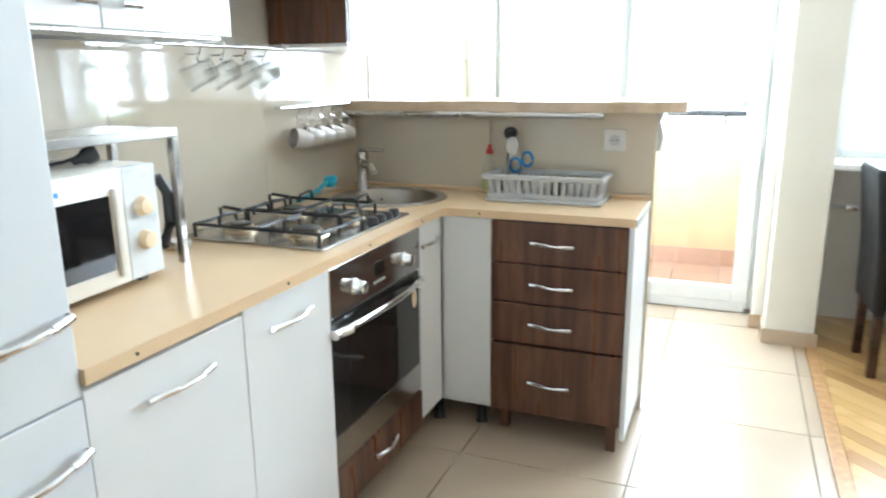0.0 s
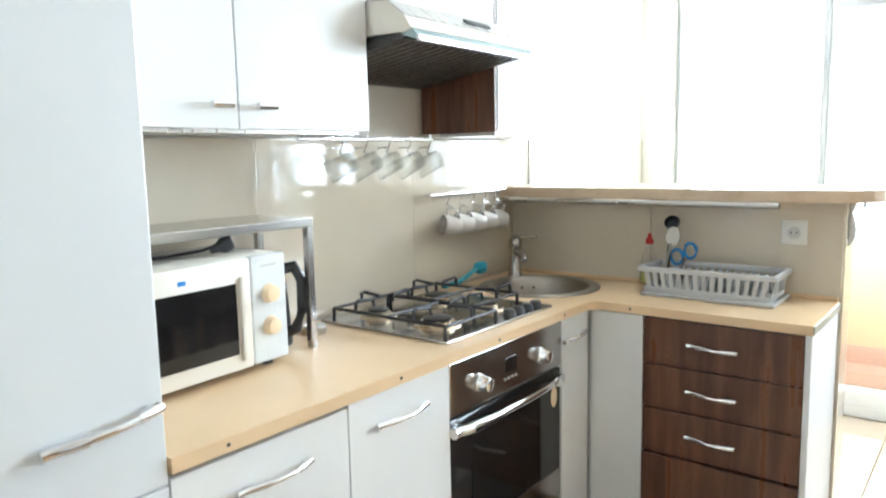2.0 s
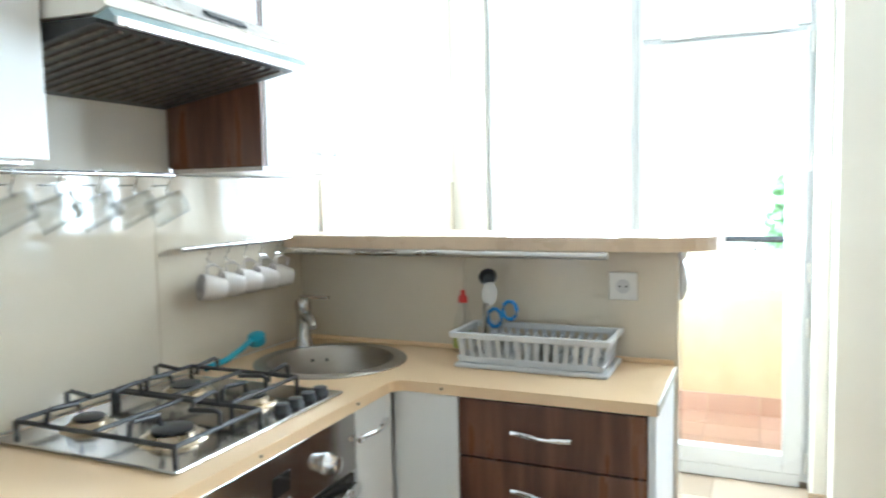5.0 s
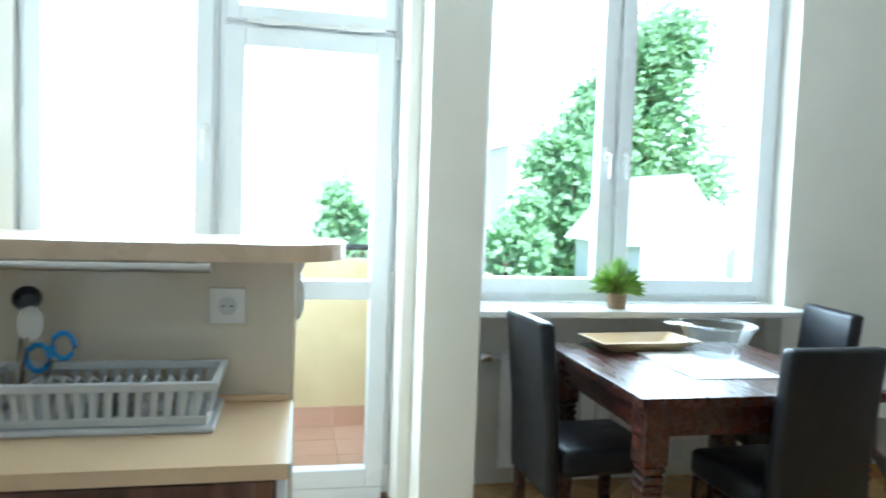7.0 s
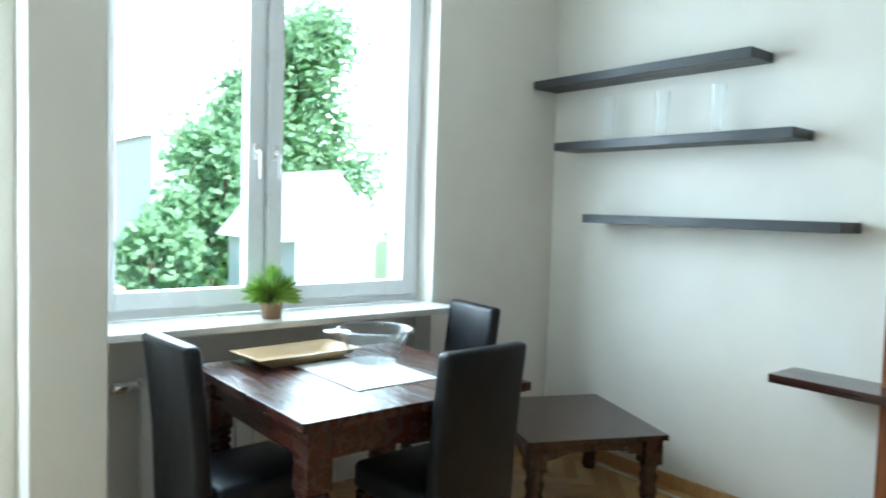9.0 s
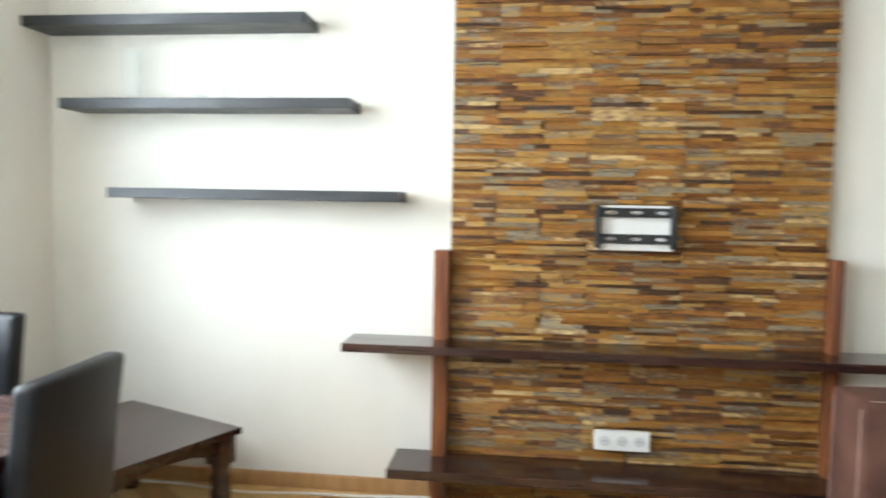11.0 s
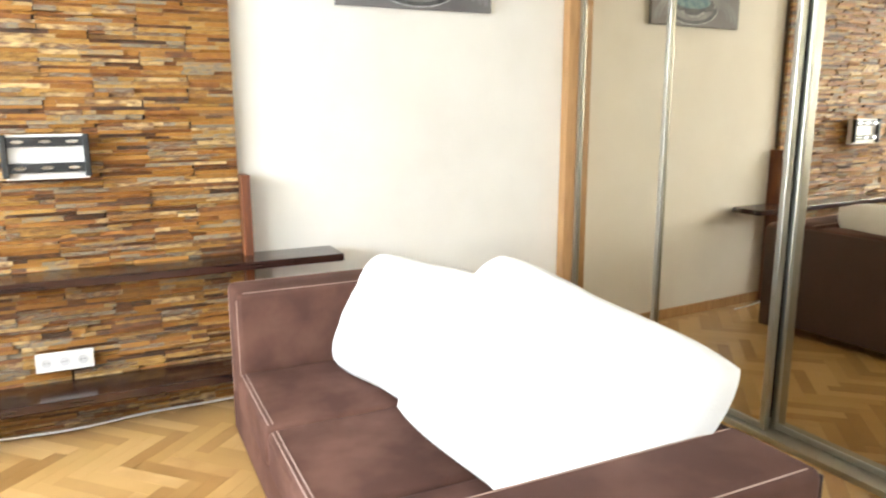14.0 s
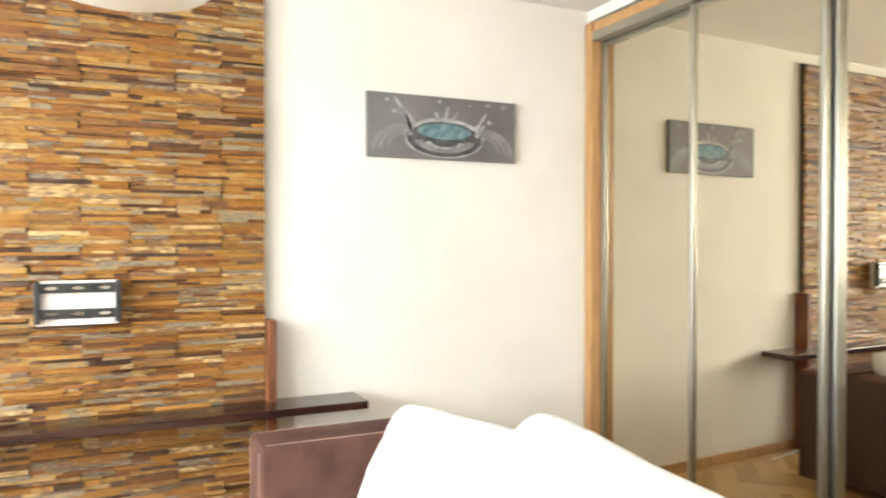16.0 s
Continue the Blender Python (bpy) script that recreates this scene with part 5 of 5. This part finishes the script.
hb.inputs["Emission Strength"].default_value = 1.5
setting("backdrop", box(-260, 320, 180, 181, -6.2, 150), sheet_glow, "plain glowing sheet standing in for the white sky")
setting("ground", box(-400, 400, 2.9, 900, -6.4, -6.2), M_GROUND, "grassy ground outside far below")


def tree(x, y, h, r, seed, n=5200, label="tall leafy green tree outside"):
    rg = random.Random(seed)
    t = thing("tree", label, "tree", (x, y, -6.2), "trees outside")
    z0 = -6.2
    bm = tube([(x, y, z0), (x + 0.1, y, z0 + h * 0.3), (x - 0.1, y + 0.1, z0 + h * 0.6), (x, y, z0 + h * 0.85)], 0.16, 10)
    for i in range(9):
        a, zz = rg.uniform(0, 6.28), z0 + h * rg.uniform(0.3, 0.7)
        tube([(x, y, zz), (x + r * 0.4 * math.cos(a), y + r * 0.4 * math.sin(a), zz + h * 0.1), (x + r * 0.5 * math.cos(a), y + r * 0.5 * math.sin(a), zz + h * 0.17)], 0.05, 6, bm)
    part("trunk", bm, M_BARK, t, smooth=True)
    lumps = [(rg.uniform(0, 6.28), rg.uniform(0.2, 1.0), rg.uniform(0.25, 0.97)) for _ in range(46)]
    vs, fs = [], []
    for i in range(n):
        a, rr, f = lumps[i % len(lumps)]
        wid = r * (1.12 - f) ** 0.6 * rr
        c = Vector((x + wid * math.cos(a), y + wid * math.sin(a), z0 + h * f))
        c += Vector((rg.gauss(0, 0.26), rg.gauss(0, 0.26), rg.gauss(0, 0.3))) * r * 0.55
        d = Vector((rg.uniform(-1, 1), rg.uniform(-1, 1), rg.uniform(-1, 0.4))).normalized()
        s = d.orthogonal().normalized() * rg.uniform(0.07, 0.13)
        L = d * rg.uniform(0.18, 0.3)
        k = len(vs)
        vs += [c, c + L * 0.5 + s, c + L, c + L * 0.5 - s]
        fs.append((k, k + 1, k + 2, k + 3))
    me = bpy.data.meshes.new("crown")
    me.from_pydata(vs, [], fs)
    me.materials.append(M_TREE)
    o = new("crown", me)
    o.parent, o.matrix_parent_inverse = t, BASE[t.name].inverted()


tree(6.6, 15.0, 7.9, 1.5, 1, 9000)
tree(8.5, 16.6, 9.6, 2.0, 2, 14000)
tree(9.7, 17.6, 11.2, 1.9, 6, 10000)
tree(11.1, 17.0, 12.9, 2.9, 3, 20000, "tall slender green tree behind the house")
tree(2.4, 16.0, 8.0, 1.2, 4, 5000, "rounded green tree beyond the balcony")
tree(-8.2, 15.0, 8.1, 1.4, 5, 5000, "leafy green tree beyond the kitchen window")


def house(x0, x1, y0, y1, z1, zr, label, cols, rows):
    h = thing("house", label, "house", ((x0 + x1) / 2, y0, -6.2))
    part("wall", box(x0, x1, y0, y1, -6.2, z1), M_FACADE, h)
    xm = (x0 + x1) / 2
    b = prism([(x0 - 0.3, z1), (x1 + 0.3, z1), (xm, zr)], -y1, -y0 + 0.001, m=turn)
    part("roof", b, M_FACADE if z1 < 1.0 else M_ROOF, h)
    for i in range(cols):
        for j in range(rows):
            cx, cz = x0 + (i + 0.5) * (x1 - x0) / cols, -5.0 + (j + 0.5) * (z1 + 5.0) / rows
            w = part("window", box(cx - 0.5, cx + 0.5, y0 - 0.02, y0 + 0.05, cz - 0.6, cz + 0.6), M_PVC, h)
            part("pane", box(cx - 0.42, cx + 0.42, y0 - 0.03, y0 - 0.021, cz - 0.52, cz + 0.52), M_FACADE, w)


house(7.35, 9.05, 10.0, 13.0, 0.72, 2.05, "pale neighbouring house with a gable", 2, 2)
house(-14, 4.5, 34.0, 44.0, 3.6, 4.2, "long pale apartment block in the distance", 9, 4)
house(14.5, 27.0, 42.0, 50.0, 5.2, 6.0, "pale apartment block behind the trees", 6, 4)

# ---- pieces of floors and walls ----
splash_tiles()
fl = bpy.data.objects["floor"]
XG = [0.0, 0.13, 0.73, 1.33, 1.93, 1.984]
YG = [-4.0, -3.6, -3.0, -2.4, -1.8, -1.2, -0.6, 0.0, 0.6, 1.2, 1.449]
for a, b in zip(XG, XG[1:]):
    for c, d in zip(YG, YG[1:]):
        part("tile", box(a + 0.002, b - 0.002, c + 0.002, d - 0.002, -0.0118, 0.0, 0.0015, 1), M_TILE, fl)


def clip(poly, axis, lim, keep_more):
    out = []
    for i, p in enumerate(poly):
        q = poly[(i + 1) % len(poly)]
        ip, iq = (p[axis] >= lim) == keep_more, (q[axis] >= lim) == keep_more
        if ip:
            out.append(p)
        if ip != iq:
            f = (lim - p[axis]) / (q[axis] - p[axis])
            out.append((p[0] + f * (q[0] - p[0]), p[1] + f * (q[1] - p[1])))
    return out


PW, PL = 0.07, 0.35
planks = []
c45 = math.sqrt(0.5)
for s in range(-80, 80):
    for k in range(-12, 13):
        ox, oy = s * PW + k * 2 * PL, s * PW
        for x0, x1, y0, y1 in ((0, PL, 0, PW), (PL, PL + PW, PW - PL, PW)):
            g = 0.0006
            q = [(ox + x0 + g, oy + y0 + g), (ox + x1 - g, oy + y0 + g), (ox + x1 - g, oy + y1 - g), (ox + x0 + g, oy + y1 - g)]
            q = [(3.3 + c45 * (x - y), -1.3 + c45 * (x + y)) for x, y in q]
            for axis, lim, more in ((0, 2.041, True), (0, 4.6, False), (1, -4.2, True), (1, 1.56, False)):
                q = clip(q, axis, lim, more) if q else q
            if len(q) >= 3:
                planks.append(q)
planks.sort(key=lambda q: abs(sum(p[0] for p in q) / len(q) - 3.9) + abs(sum(p[1] for p in q) / len(q) + 1.0))
for q in planks[:300]:
    part("plank", prism(q, -0.0118, 0.0), M_PARQ, fl)
bm = bmesh.new()
vs, fs = [], []
for q in planks[300:]:
    k, n = len(vs), len(q)
    vs += [(x, y, -0.0118) for x, y in q] + [(x, y, 0.0) for x, y in q]
    fs.append(tuple(range(k + n, k + 2 * n)))
    fs += [(k + i, k + (i + 1) % n, k + n + (i + 1) % n, k + n + i) for i in range(n)]
me = bpy.data.meshes.new("parquet_rest")
me.from_pydata(vs, [], fs)
me.materials.append(M_PARQ_I)
ob = new("parquet_rest", me)
ob.parent = fl
tagged(ob, kind="stuff")
bm.free()

# split slate strips, laid as interlocking panels of thin layers
rg = random.Random(11)


def split_face(k):
    """Corner setbacks of one strip's broken front, as shares of its depth."""
    tilt, slew = rg.uniform(-0.22, 0.22), rg.uniform(-0.10, 0.10)
    return [max(0.0, 0.12 + tilt * sz + slew * sy + rg.uniform(-0.06, 0.06)) for sy, sz in k]


CORNERS = ((-1, -1), (1, -1), (1, 1), (-1, 1))
unit_meshes = []
for i in range(12):
    b = bmesh.new()
    sets = split_face(CORNERS)
    back = [b.verts.new((0.5, sy * 0.5, sz * 0.5)) for sy, sz in CORNERS]
    front = [b.verts.new((-0.5 + d, sy * 0.5, sz * 0.5)) for (sy, sz), d in zip(CORNERS, sets)]
    face = b.faces.new(front)
    for j in range(4):
        b.faces.new((front[j], back[j], back[(j + 1) % 4], front[(j + 1) % 4]))
    bmesh.ops.bevel(b, geom=face.edges[:], offset=0.06, segments=1, affect="EDGES", profile=0.5)
    unit_meshes.append(mesh_of("slate_strip", b, M_SLATE))
strips = []
PANEL_H, PANEL_W = 0.10, 0.395
row = 0
while row * PANEL_H < 2.79:
    z0 = 0.002 + row * PANEL_H
    y0 = -2.08 - (PANEL_W / 2 if row % 2 else 0.0)
    while y0 < -0.51:
        ya, yb = max(y0, -2.08), min(y0 + PANEL_W, -0.502)
        weights = [rg.uniform(0.7, 1.5) for _ in range(rg.choice((5, 6, 6, 7)))]
        z = z0
        for wgt in weights:
            hgt = PANEL_H * wgt / sum(weights)
            y = ya + rg.uniform(-0.012, 0.012) * (ya > -2.07)
            while y < yb - 0.02:
                ln = rg.uniform(0.05, 0.26)
                if y + ln > yb - 0.045:
                    ln = yb - y
                strips.append((y + ln / 2, z + hgt / 2, ln - 0.001, hgt - 0.001, rg.choice((0.016, 0.02, 0.024, 0.028, 0.033)) + rg.uniform(-0.003, 0.003)))
                y += ln
            z += hgt
        y0 += PANEL_W
    row += 1
strips = [q for q in strips if q[1] + q[3] / 2 < 2.80]
strips.sort(key=lambda q: abs(q[1] - 1.15) + 0.15 * abs(q[0] + 1.3))
for i, (y, zc, ln, hh, dep) in enumerate(strips[:300]):
    o = new("slate_strip", unit_meshes[i * 5 % 12])
    o.location, o.scale = (4.57 - dep / 2, y, zc), (dep, ln, hh)
    o.parent = slate
vs, fs = [], []
for y, zc, ln, hh, dep in strips[300:]:
    k = len(vs)
    sets = split_face(CORNERS)
    vs += [(4.57 - dep * (1 - d), y + sy * ln / 2, zc + sz * hh / 2) for (sy, sz), d in zip(CORNERS, sets)]
    vs += [(4.57, y + sy * ln / 2, zc + sz * hh / 2) for sy, sz in CORNERS]
    fs += [(k, k + 1, k + 2, k + 3), (k, k + 4, k + 5, k + 1), (k + 1, k + 5, k + 6, k + 2), (k + 2, k + 6, k + 7, k + 3), (k + 3, k + 7, k + 4, k)]
me = bpy.data.meshes.new("slate_rest")
me.from_pydata(vs, [], fs)
me.materials.append(M_SLATE_I)
ob = new("slate_rest", me)
ob.parent = slate
tagged(ob, kind="stuff")
